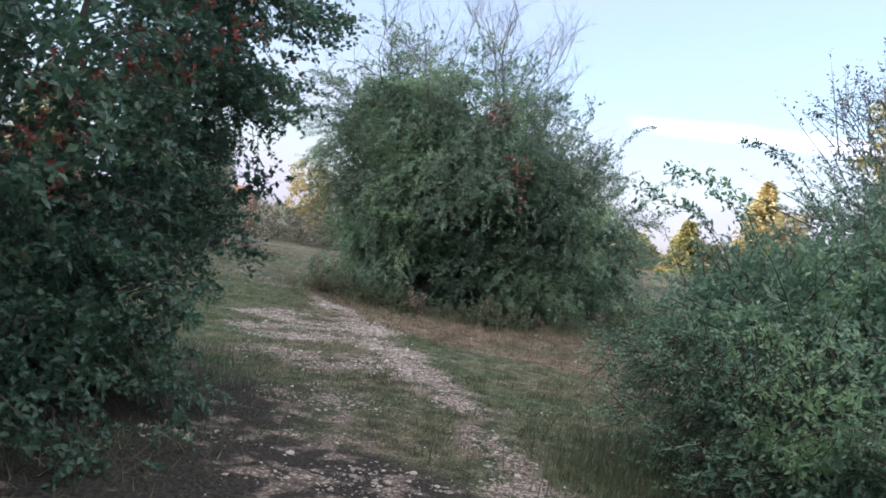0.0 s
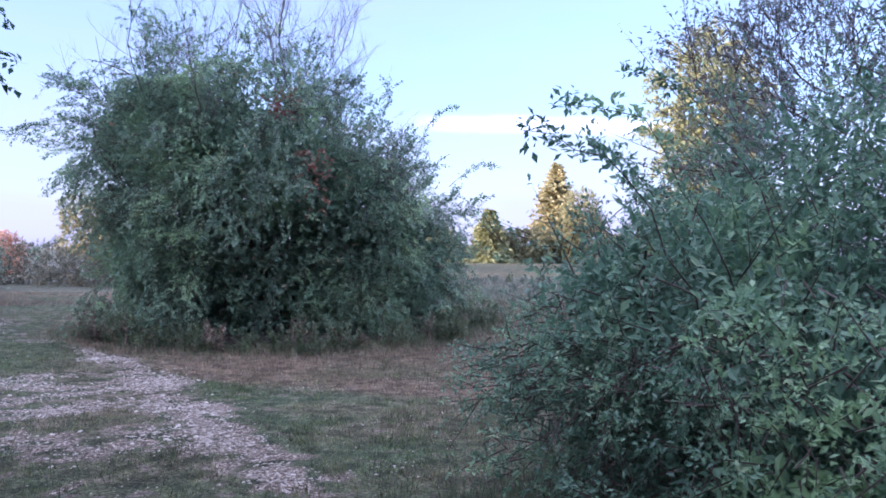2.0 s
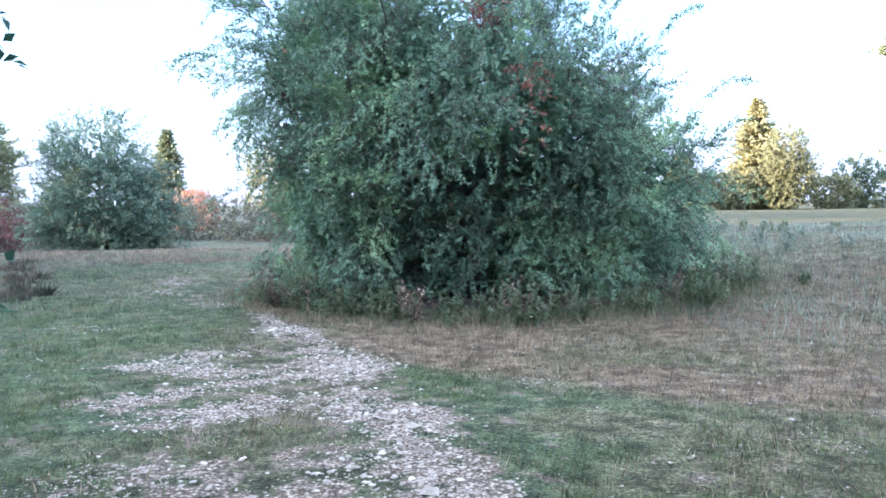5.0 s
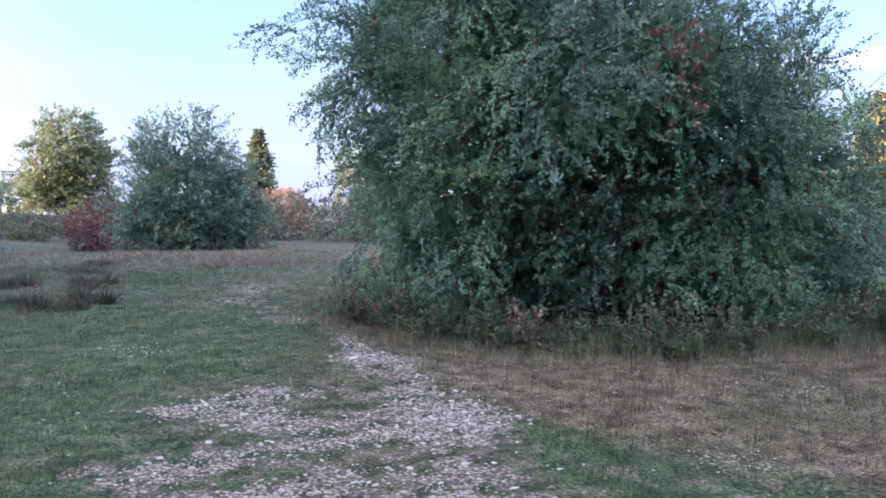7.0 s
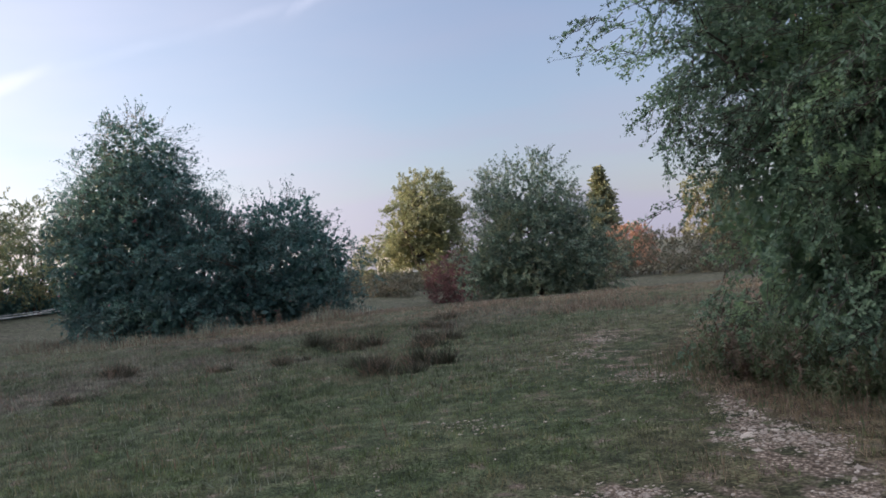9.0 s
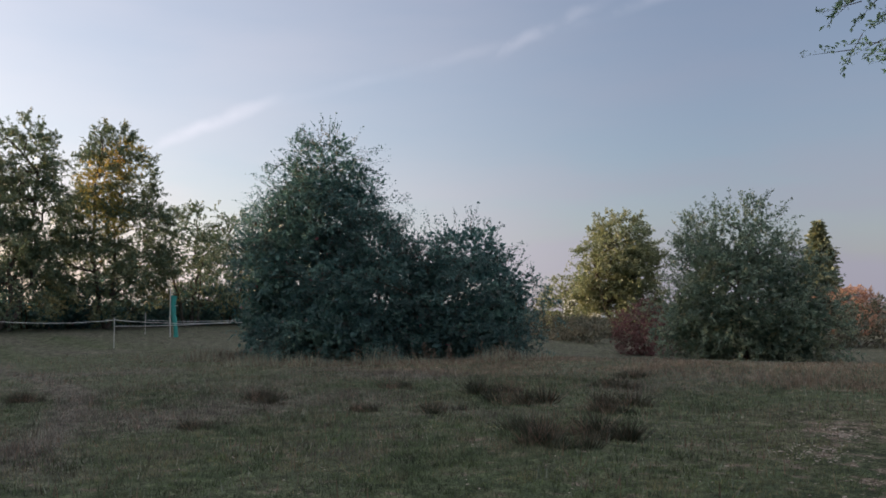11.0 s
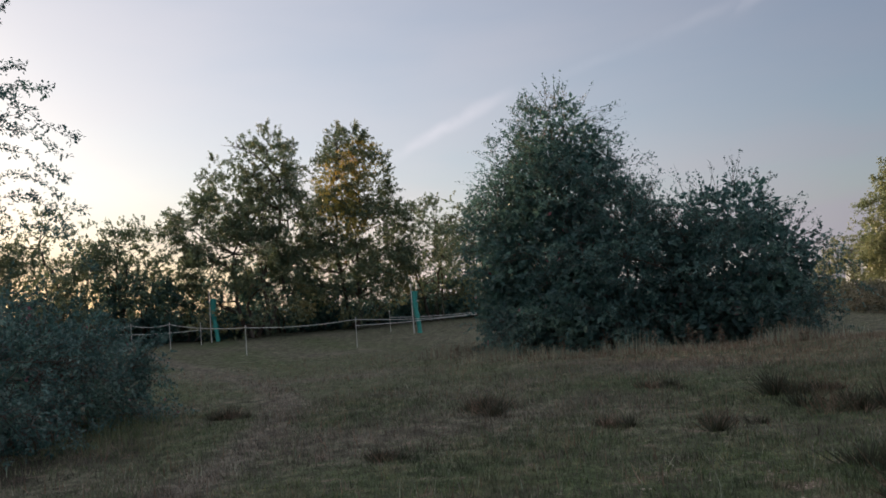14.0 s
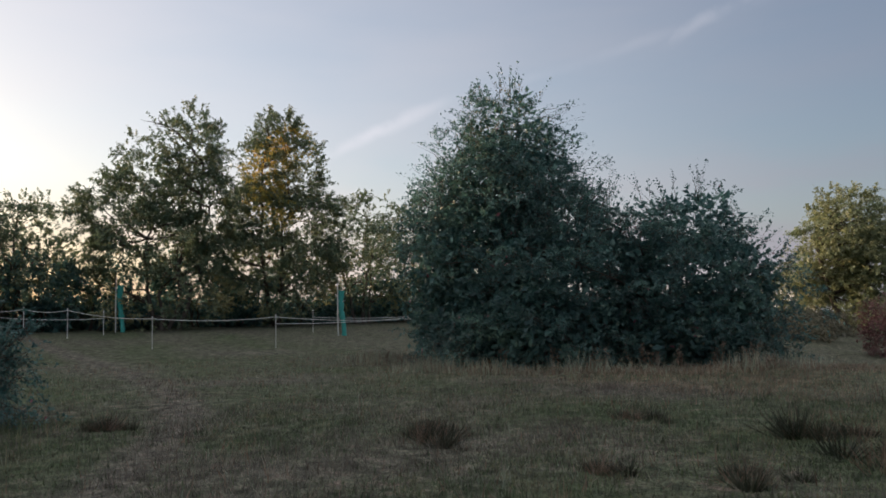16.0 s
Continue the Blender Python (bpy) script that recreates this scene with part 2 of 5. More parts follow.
# straw of the western meadow: its bluish shade is put into the colour
MATTED_WEST = leaf_material("shade_grey_matted_straw", [(0.0, (0.067, 0.062, 0.050)), (0.35, (0.119, 0.106, 0.086)), (0.7, (0.199, 0.181, 0.149)), (0.9, (0.325, 0.304, 0.255)), (1.0, (0.090, 0.099, 0.072))], (0.100, 0.093, 0.072), 0.9, 0.56, 0.2, 0.7)
DULL_RED = leaf_material("dull_red_leaves", [(0.0, (0.12, 0.055, 0.06)), (0.6, (0.195, 0.09, 0.09)), (1.0, (0.22, 0.15, 0.13))])
YELLOW = leaf_material("yellow_green_leaves", [(0.0, (0.16, 0.19, 0.09)), (0.5, (0.29, 0.31, 0.15)), (1.0, (0.45, 0.42, 0.21))], (0.14, 0.18, 0.10), 0.35, 0.55, 0.45)
OLIVE = leaf_material("olive_leaves", [(0.0, (0.086, 0.130, 0.087)), (0.5, (0.141, 0.200, 0.122)), (0.9, (0.266, 0.279, 0.147)), (1.0, (0.455, 0.319, 0.147))], (0.304, 0.259, 0.117), 0.3, 0.56, 0.3)
LIME = leaf_material("lime_leaves", [(0.0, (0.147, 0.188, 0.100)), (0.5, (0.263, 0.297, 0.159)), (1.0, (0.467, 0.443, 0.230))], (0.147, 0.194, 0.114), 0.35, 0.55, 0.4)
GOLD = leaf_material("gold_tinged_leaves", [(0.0, (0.201, 0.208, 0.066)), (0.5, (0.335, 0.300, 0.082)), (1.0, (0.669, 0.432, 0.093))], (0.669, 0.377, 0.066), 0.28, 0.54, 0.42)
PALE_GOLD = leaf_material("pale_gold_leaves", [(0.0, (0.160, 0.168, 0.088)), (0.5, (0.272, 0.268, 0.132)), (1.0, (0.400, 0.368, 0.200))], (0.176, 0.200, 0.104), 0.35, 0.55, 0.45)
TUSSOCK = leaf_material("dark_tussock_blades", [(0.0, (0.030, 0.042, 0.026)), (0.5, (0.055, 0.066, 0.040)), (0.85, (0.105, 0.092, 0.060)), (1.0, (0.19, 0.155, 0.11))], None, 1.0, 0.5, 0.2, 0.7)
ORANGE = leaf_material("orange_leaves", [(0.0, (0.36, 0.21, 0.15)), (0.6, (0.50, 0.31, 0.22)), (1.0, (0.52, 0.38, 0.25))])
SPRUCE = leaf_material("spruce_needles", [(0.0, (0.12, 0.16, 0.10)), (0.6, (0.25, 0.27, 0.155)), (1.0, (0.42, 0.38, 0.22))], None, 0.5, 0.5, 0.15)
# lighter copy of the needles, with low sunlight put into the colour
SUNLIT_SPRUCE = leaf_material("sunlit_spruce_needles", [(0.0, (0.227, 0.245, 0.134)), (0.6, (0.416, 0.385, 0.211)), (1.0, (0.624, 0.525, 0.307))], None, 0.5, 0.5, 0.3)
SCRUB = leaf_material("grey_scrub_leaves", [(0.0, (0.080, 0.092, 0.062)), (0.5, (0.145, 0.148, 0.100)), (1.0, (0.21, 0.185, 0.13))], (0.19, 0.175, 0.12), 0.8)
GRASS = leaf_material("green_grass_blades", [(0.0, (0.066, 0.096, 0.039)), (0.45, (0.089, 0.126, 0.048)), (0.66, (0.133, 0.165, 0.064)), (0.76, (0.195, 0.187, 0.097)), (1.0, (0.280, 0.252, 0.138))], (0.160, 0.148, 0.086), 1.3, 0.52, 0.35, 0.6, 9.0)
# grass copy for the west, cooled by painting the blue shade in
GRASS_WEST = leaf_material("shade_grey_grass_blades", [(0.0, (0.056, 0.083, 0.045)), (0.45, (0.076, 0.108, 0.057)), (0.66, (0.114, 0.143, 0.075)), (0.76, (0.167, 0.161, 0.102)), (1.0, (0.239, 0.217, 0.143))], (0.137, 0.128, 0.087), 1.3, 0.52, 0.35, 0.6, 9.0)
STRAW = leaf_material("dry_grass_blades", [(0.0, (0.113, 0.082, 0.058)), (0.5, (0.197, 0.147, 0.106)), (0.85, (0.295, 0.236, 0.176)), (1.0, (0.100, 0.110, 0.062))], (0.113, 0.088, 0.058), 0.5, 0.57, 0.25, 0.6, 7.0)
# dry blades greyed likewise for the shaded west
STRAW_WEST = leaf_material("shade_grey_straw_blades", [(0.0, (0.090, 0.074, 0.060)), (0.5, (0.158, 0.133, 0.108)), (0.85, (0.241, 0.214, 0.176)), (1.0, (0.090, 0.099, 0.073))], (0.091, 0.080, 0.062), 0.5, 0.57, 0.25, 0.6, 7.0)
WEED = leaf_material("weed_leaves", [(0.0, (0.072, 0.108, 0.060)), (0.5, (0.129, 0.172, 0.085)), (0.85, (0.229, 0.229, 0.135)), (1.0, (0.358, 0.257, 0.169))], (0.229, 0.186, 0.118), 1.0, 0.55)
DEAD = leaf_material("dead_brown_stems", [(0.0, (0.10, 0.065, 0.045)), (0.5, (0.20, 0.13, 0.09)), (1.0, (0.30, 0.21, 0.15))], None, 1.0, 0.5, 0.2)
STONE = rough_material("pale_limestone", [(0.2, (0.18, 0.152, 0.124)), (0.42, (0.36, 0.316, 0.265)), (0.75, (0.66, 0.59, 0.50))], 14.0, 0.5, 0.85, 0.26)
PURPLE_GREY = leaf_material("grey_purple_leaves", [(0.0, (0.085, 0.10, 0.10)), (0.5, (0.15, 0.175, 0.16)), (0.85, (0.21, 0.20, 0.19)), (1.0, (0.33, 0.20, 0.17))], (0.16, 0.20, 0.13), 0.8, 0.56, 0.3)
POST = rough_material("white_plastic_post", [(0.3, (0.42, 0.42, 0.40)), (0.7, (0.62, 0.62, 0.60))], 9.0, 0.1, 0.6)
TAPE = rough_material("white_fence_tape", [(0.3, (0.50, 0.50, 0.48)), (0.7, (0.72, 0.72, 0.70))], 6.0, 0.0, 0.6)
TEAL = rough_material("teal_mesh_guard", [(0.3, (0.022, 0.195, 0.173)), (0.7, (0.045, 0.360, 0.307))], 9.0, 0.2, 0.55)
PLASTER = rough_material("white_plaster", [(0.3, (0.66, 0.66, 0.65)), (0.7, (0.8, 0.8, 0.79))], 3.0, 0.1, 0.8)
ROOF = rough_material("grey_roof_sheet", [(0.3, (0.20, 0.21, 0.23)), (0.7, (0.34, 0.35, 0.37))], 4.0, 0.1, 0.6)
DARK = rough_material("dark_glazing", [(0.3, (0.02, 0.025, 0.03)), (0.7, (0.035, 0.04, 0.045))], 4.0, 0.0, 0.2)


# ---- the lie of the land ----
def ss(a, b, v):
    t = np.clip((np.asarray(v, float) - a) / (b - a), 0.0, 1.0)
    return t * t * (3.0 - 2.0 * t)


def waves(p, freq, seed, n=6):
    """A cheap smooth noise in about -1..1 for many points at once."""
    r = np.random.RandomState(seed)
    p = np.atleast_2d(p)
    k = r.normal(size=(n, p.shape[1]))
    k = k / np.linalg.norm(k, axis=1)[:, None] * freq * r.uniform(0.6, 1.7, (n, 1))
    return np.sin(p @ k.T + r.uniform(0, 6.283, n)).sum(1) / n * 1.6


def land(x, y):
    x, y = np.asarray(x, float), np.asarray(y, float)
    h = -0.20 * ss(0.0, 7.5, y)
    h = h + 0.24 * ss(14.0, 27.0, y) * ss(-22.0, -9.0, x) * ss(8.0, -1.0, x)
    h = h - 0.75 * ss(28.5, 40.0, y) * ss(-32.0, -20.0, x) * ss(9.0, 0.0, x)
    h = h + 0.80 * ss(0.2, 6.0, (x - 2.0) * 0.6 + (y - 16.0) * 0.4) * ss(-4.0, 3.0, x)
    h = h + 0.85 * ss(-26.0, -50.0, x)
    q = np.stack([x.ravel(), y.ravel()], 1)
    near = np.exp(-((q[:, 0] + 8) ** 2 + (q[:, 1] - 14) ** 2) / 45.0 ** 2)
    bumps = 0.018 * waves(q, 2.2, 3) + 0.03 * waves(q, 0.7, 4)
    return h + (bumps * near).reshape(x.shape)


def ground_z(x, y):
    return float(land(np.array([x]), np.array([y]))[0])


TRACKS = [  # the stony track: x0, y0, x1, y1, half width, strength
    (1.2, 2.5, 0.9, 5.2, 0.34, 1.0), (0.9, 5.2, 0.5, 7.5, 0.34, 1.0), (0.5, 7.5, 0.0, 9.2, 0.36, 1.0),
    (0.0, 9.2, -0.4, 10.7, 0.4, 0.9), (-0.4, 10.7, -1.1, 13.1, 0.55, 1.0), (-1.1, 13.1, -1.9, 15.0, 0.38, 1.0),
    (-1.9, 15.0, -2.5, 16.3, 0.2, 0.8), (-2.95, 12.9, -2.5, 13.5, 0.28, 0.9), (-2.5, 12.85, -1.6, 12.6, 0.36, 0.88), (-2.5, 13.6, -1.6, 13.8, 0.3, 0.9),
    (-2.65, 11.6, -2.1, 12.0, 0.34, 0.9), (-1.95, 11.1, -1.0, 11.9, 0.42, 0.78), (-2.1, 12.0, -1.3, 12.5, 0.36, 0.95), (-0.6, 5.0, -1.1, 9.0, 0.7, 0.5),
    (-1.1, 9.0, -2.2, 10.9, 0.65, 0.6), (-1.1, 9.0, -0.5, 10.2, 0.55, 0.62), (-4.6, 20.0, -4.8, 20.6, 0.4, 0.8),
    (-3.3, 17.4, -4.2, 19.2, 0.6, 0.5), (-7.4, 25.6, -7.6, 26.2, 0.3, 0.5), (-7.4, 17.6, -7.9, 17.8, 0.25, 0.5),
]


def stony(x, y):
    best = np.zeros_like(x)
    for x0, y0, x1, y1, r, s in TRACKS:
        dx, dy = x1 - x0, y1 - y0
        t = np.clip(((x - x0) * dx + (y - y0) * dy) / (dx * dx + dy * dy), 0, 1)
        d2 = (x - x0 - t * dx) ** 2 + (y - y0 - t * dy) ** 2
        best = np.maximum(best, s * np.exp(-d2 / (r * r)))
    q = np.stack([x.ravel(), y.ravel()], 1)
    patchy = 0.95 + 0.42 * waves(q, 2.6, 61) + 0.3 * waves(q, 6.0, 62)
    return best * np.clip(patchy, 0.15, 1.25).reshape(x.shape)


def dry(x, y):
    """How far the turf has dried to straw: the strip before the big bush, the bank and the western field."""
    edge = np.interp(x, [-6, -3.2, -2, -0.6, 0.3, 1.7, 3.1, 7], [22, 17.4, 15.3, 13.0, 11.8, 10.8, 10.2, 9.4])
    q = np.stack([x.ravel(), y.ravel()], 1)
    n = waves(q, 1.3, 11).reshape(x.shape)
    d = ss(-0.5, 0.6, y - edge + 0.35 * n) * ss(-4.2, -3.2, x) * (1.0 - 0.45 * ss(15.0, 19.0, y + n) * ss(3.5, 5.5, x))
    west = ss(-5.5, -12.5, x + 0.9 * n) * (0.42 + 0.35 * n)
    north = ss(24.5, 28.5, y + n) * 0.55 * ss(0, -4, x)
    trail = 0.95 * np.exp(-((y - np.interp(-x, [8, 11.3, 13, 16, 20, 28], [13.4, 14.4, 15.6, 17.2, 18.4, 19.6])) / 0.55) ** 2) * ss(-8.5, -11.0, x)
    west = np.maximum(west, trail)
    west = np.maximum(west, ss(13.0, 25.0, y) * ss(-2.5, -4.5, x) * (0.34 + 0.3 * n))
    worn = 0.42 * np.exp(-((x - np.interp(y, [3, 9, 12.5, 15], [0.2, -0.6, -1.6, -2.2])) / 1.25) ** 2) * ss(17.0, 14.0, y)
    d = d * (0.82 + 0.35 * waves(q, 2.3, 13).reshape(x.shape))
    thin = 0.08 + 0.2 * waves(q, 3.1, 15).reshape(x.shape) + 0.34 * ss(0.2, 2.0, x) * ss(14.0, 11.0, y)
    return np.clip(np.maximum(np.maximum(np.maximum(np.maximum(d, west), north), worn), thin), 0, 1)


# ellipses under and beside the bushes where shade is painted on the ground
SHADED_FEET = [(1.0, 18.4, 3.2, 2.4), (-3.6, 5.9, 2.9, 3.4), (-2.2, 3.6, 1.8, 1.9), (-0.8, 4.6, 1.2, 1.5), (3.5, 6.0, 1.7, 2.2), (-21.4, 28.6, 5.0, 3.2), (-15.8, 12.6, 2.6, 2.3)]


def shaded_litter(x, y):
    """Bare earth and fallen leaves where grass is kept off, darkened for the bushes' shade."""
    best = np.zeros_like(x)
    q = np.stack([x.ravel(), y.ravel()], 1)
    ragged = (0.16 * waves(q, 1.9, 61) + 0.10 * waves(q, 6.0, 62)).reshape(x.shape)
    for cx, cy, rx, ry in SHADED_FEET:
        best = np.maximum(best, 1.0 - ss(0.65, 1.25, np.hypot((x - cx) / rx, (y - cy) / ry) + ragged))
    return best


def ground_material():
    m, nodes, links = material("meadow_ground")
    tc = nodes.new("ShaderNodeTexCoord")

    def tex(scale, detail=6.0):
        t = nodes.new("ShaderNodeTexNoise")
        t.inputs["Scale"].default_value, t.inputs["Detail"].default_value = scale, detail
        links.new(tc.outputs["Object"], t.inputs["Vector"])
        return t.outputs[0]

    def attr(name):
        a = nodes.new("ShaderNodeAttribute")
        a.attribute_name = name
        return a.outputs["Fac"]

    def sharpen(v, noise_v, amount, lo, hi):
        k = nodes.new("ShaderNodeMath")
        k.operation = "MULTIPLY_ADD"
        k.inputs[1].default_value, k.inputs[2].default_value = amount, -amount * 0.5
        links.new(noise_v, k.inputs[0])
        s = nodes.new("ShaderNodeMath")
        s.operation = "ADD"
        links.new(v, s.inputs[0])
        links.new(k.outputs[0], s.inputs[1])
        r = nodes.new("ShaderNodeMapRange")
        links.new(s.outputs[0], r.inputs[0])
        r.inputs[1].default_value, r.inputs[2].default_value = lo, hi
        return r.outputs[0]

    fine, mid, patch, broad = tex(38.0), tex(7.0), tex(4.2, 9.0), tex(1.1)
    green = ramp_node(nodes, [(0.3, (0.047, 0.066, 0.036)), (0.5, (0.074, 0.098, 0.052)), (0.7, (0.112, 0.128, 0.074))])
    links.new(patch, green.inputs[0])
    straw = ramp_node(nodes, [(0.32, (0.076, 0.059, 0.038)), (0.46, (0.132, 0.103, 0.065)), (0.58, (0.185, 0.147, 0.098)), (0.72, (0.240, 0.194, 0.138))])
    links.new(patch, straw.inputs[0])
    # second straw ramp for the west, carrying the bluish shade in its colours
    shade_straw = ramp_node(nodes, [(0.32, (0.062, 0.059, 0.046)), (0.46, (0.106, 0.102, 0.082)), (0.58, (0.152, 0.144, 0.118)), (0.72, (0.205, 0.192, 0.162))])
    links.new(patch, shade_straw.inputs[0])
    strawy = mix_color(nodes, links, attr("west"), straw.outputs[0], shade_straw.outputs[0])
    turf = mix_color(nodes, links, sharpen(attr("dry"), broad, 0.9, 0.1, 0.9), green.outputs[0], strawy)
    grain = ramp_node(nodes, [(0.34, (0.25, 0.25, 0.25)), (0.5, (0.9, 0.9, 0.9)), (0.68, (1.9, 1.9, 1.9))])
    links.new(fine, grain.inputs[0])
    turf = mix_color(nodes, links, 0.85, turf, grain.outputs[0], "MULTIPLY")
    mottle = ramp_node(nodes, [(0.36, (0.5, 0.5, 0.5)), (0.5, (1.0, 1.0, 1.0)), (0.66, (1.45, 1.42, 1.35))])
    links.new(mid, mottle.inputs[0])
    turf = mix_color(nodes, links, 0.8, turf, mottle.outputs[0], "MULTIPLY")
    # browns of the bare earth, with the shade under the bushes in them
    shaded_soil = ramp_node(nodes, [(0.35, (0.018, 0.017, 0.014)), (0.5, (0.038, 0.035, 0.028)), (0.68, (0.078, 0.068, 0.052))])
    links.new(fine, shaded_soil.inputs[0])
    turf = mix_color(nodes, links, sharpen(attr("shaded_litter"), mid, 1.2, 0.3, 0.7), turf, shaded_soil.outputs[0])
    dirt = ramp_node(nodes, [(0.3, (0.075, 0.060, 0.047)), (0.55, (0.165, 0.135, 0.108)), (0.7, (0.32, 0.27, 0.222))])
    links.new(fine, dirt.inputs[0])
    vor = nodes.new("ShaderNodeTexVoronoi")
    vor.inputs["Scale"].default_value = 36.0
    links.new(tc.outputs["Object"], vor.inputs["Vector"])
    peb = ramp_node(nodes, [(0.0, (0.60, 0.53, 0.44)), (0.32, (0.42, 0.36, 0.295)), (0.55, (0.15, 0.122, 0.096))])
    links.new(vor.outputs["Distance"], peb.inputs[0])
    shade = nodes.new("ShaderNodeSeparateColor")
    links.new(vor.outputs["Color"], shade.inputs[0])
    tone = ramp_node(nodes, [(0.0, (0.35, 0.33, 0.31)), (0.45, (0.8, 0.78, 0.76)), (1.0, (1.25, 1.22, 1.2))])
    links.new(shade.outputs[0], tone.inputs[0])
    pebbles = mix_color(nodes, links, 1.0, peb.outputs[0], tone.outputs[0], "MULTIPLY")
    grav = mix_color(nodes, links, sharpen(attr("stony"), patch, 3.2, 0.5, 0.9), dirt.outputs[0], pebbles)
    col = mix_color(nodes, links, sharpen(attr("stony"), patch, 4.2, 0.46, 0.8), turf, grav)
    bsdf = nodes.new("ShaderNodeBsdfPrincipled")
    bsdf.inputs["Roughness"].default_value = 0.95
    bsdf.inputs["Specular IOR Level"].default_value = 0.15
    links.new(col, bsdf.inputs["Base Color"])
    b = nodes.new("ShaderNodeBump")
    b.inputs["Strength"].default_value, b.inputs["Distance"].default_value = 0.9, 0.05
    links.new(fine, b.inputs["Height"])
    links.new(b.outputs[0], bsdf.inputs["Normal"])
    out = nodes.new("ShaderNodeOutputMaterial")
    links.new(bsdf.outputs[0], out.inputs[0])
    return m


def build_mesh(name, verts, faces, mat, smooth=False):
    """A mesh of triangles or quads from arrays."""
    verts, faces = np.asarray(verts, np.float32), np.asarray(faces, np.int32)
    me = bpy.data.meshes.new(name)
    n, k = faces.shape
    me.vertices.add(len(verts))
    me.vertices.foreach_set("co", verts.ravel())
    me.loops.add(n * k)
    me.loops.foreach_set("vertex_index", faces.ravel())
    me.polygons.add(n)
    me.polygons.foreach_set("loop_start", np.arange(0, n * k, k, dtype=np.int32))
    me.polygons.foreach_set("loop_total", np.full(n, k, np.int32))
    me.polygons.foreach_set("use_smooth", np.full(n, smooth))
    me.materials.append(mat)
    me.update(calc_edges=True)
    return me


def part(name, me, parent, label=""):
    ob = new(name, me)
    ob.parent = parent
    return tagged(ob, label, kind="stuff" if name in ("brushwood", "branchwork", "boughwork", "tussock", "dead_tussock", "red_foliage", "sun_tinged_foliage", "creeper_foliage", "foliage", "stalk") else "")


def thing(name, x, y, label, category, group="", z=None):
    ob = new(name)
    ob.location = (x, y, ground_z(x, y) if z is None else z)
    return tagged(ob, label, category, group)


def spread(fine_a, fine_b, step, far):
    """Coordinates: fine in the middle, ever wider out to far."""
    mid = np.arange(fine_a, fine_b + step / 2, step)
    out, s, v = [], step, 0.0
    while v < far:
        s *= 1.16
        v += s
        out.append(v)
    out = np.array(out)
    return np.concatenate([(fine_a - out)[::-1], mid, fine_b + out])


gx, gy = spread(-20.0, 7.0, 0.16, 3200.0), spread(2.0, 29.0, 0.16, 3200.0)
GX, GY = np.meshgrid(gx, gy)
GZ = land(GX, GY)
idx = np.arange(GX.size).reshape(GX.shape)
ground = new("ground", build_mesh("ground", np.stack([GX.ravel(), GY.ravel(), GZ.ravel()], 1),
             np.stack([idx[:-1, :-1].ravel(), idx[:-1, 1:].ravel(), idx[1:, 1:].ravel(), idx[1:, :-1].ravel()], 1), ground_material(), True))
for key, values in (("stony", stony(GX, GY)), ("dry", dry(GX, GY)), ("shaded_litter", shaded_litter(GX, GY)), ("west", ss(-3.5, -8.0, GX))):
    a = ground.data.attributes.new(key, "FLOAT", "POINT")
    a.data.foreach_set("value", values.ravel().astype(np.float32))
tagged(ground, "meadow with short green turf, dry straw patches and a pale stony track", "ground", kind="structure")


# ---- plants ----
def unit(v):
    return v / np.maximum(np.linalg.norm(v, axis=-1, keepdims=True), 1e-9)


def leaf_arrays(p, axis, normal, length, width):
    """Folded diamond leaves: base p, pointing along axis, facing normal."""
    side = unit(np.cross(axis, normal))
    nrm = np.cross(side, axis)
    L, W = length[:, None], width[:, None]
    mid = p + axis * L * 0.45
    v = np.stack([p, mid + side * W * 0.5 + nrm * W * 0.18, p + axis * L, mid - side * W * 0.5 + nrm * W * 0.18], 1).reshape(-1, 3)
    i = np.arange(len(p))[:, None] * 4
    f = np.concatenate([i + np.array([[0, 1, 2]]), i + np.array([[0, 2, 3]])], 1).reshape(-1, 3)
    return v, f


def twig_arrays(a, b, r):
    """Thin three-sided twigs that taper from a to b."""
    d = unit(b - a)
    ref = np.where(np.abs(d[:, 2:3]) > 0.9, np.array([[1.0, 0, 0]]), np.array([[0, 0, 1.0]]))
    u = unit(np.cross(d, ref))
    w = np.cross(d, u)
    R = r[:, None]
    ring = [a + R * (u * math.cos(t) + w * math.sin(t)) for t in (0.0, 2.0944, 4.1888)]
    v = np.stack(ring + [b], 1).reshape(-1, 3)
    i = np.arange(len(a))[:, None] * 4
    f = np.concatenate([i + np.array([[0, 1, 3]]), i + np.array([[1, 2, 3]]), i + np.array([[2, 0, 3]])], 1).reshape(-1, 3)
    return v, f


def join(parts):
    vs, fs, n = [], [], 0
    for v, f in parts:
        vs.append(v)
        fs.append(f + n)
        n += len(v)
    return np.concatenate(vs), np.concatenate(fs)


def tube(points, radii, sides=6):
    """A tapered limb along a line of points, as triangles."""
    p = np.asarray(points, float)
    d = unit(np.gradient(p, axis=0))
    ref = np.array([0.31, 0.95, 0.08])
    u = unit(np.cross(d, ref))
    w = np.cross(d, u)
    a = np.linspace(0, 2 * math.pi, sides, endpoint=False)
    r = np.asarray(radii, float)[:, None, None]
    v = p[:, None, :] + r * (u[:, None, :] * np.cos(a)[None, :, None] + w[:, None, :] * np.sin(a)[None, :, None])
    n = len(p)
    f = []
    for i in range(n - 1):
        for j in range(sides):
            k = (j + 1) % sides
            q = (i * sides + j, i * sides + k, (i + 1) * sides + k, (i + 1) * sides + j)
            f += [(q[0], q[1], q[2]), (q[0], q[2], q[3])]
    return v.reshape(-1, 3), np.array(f)


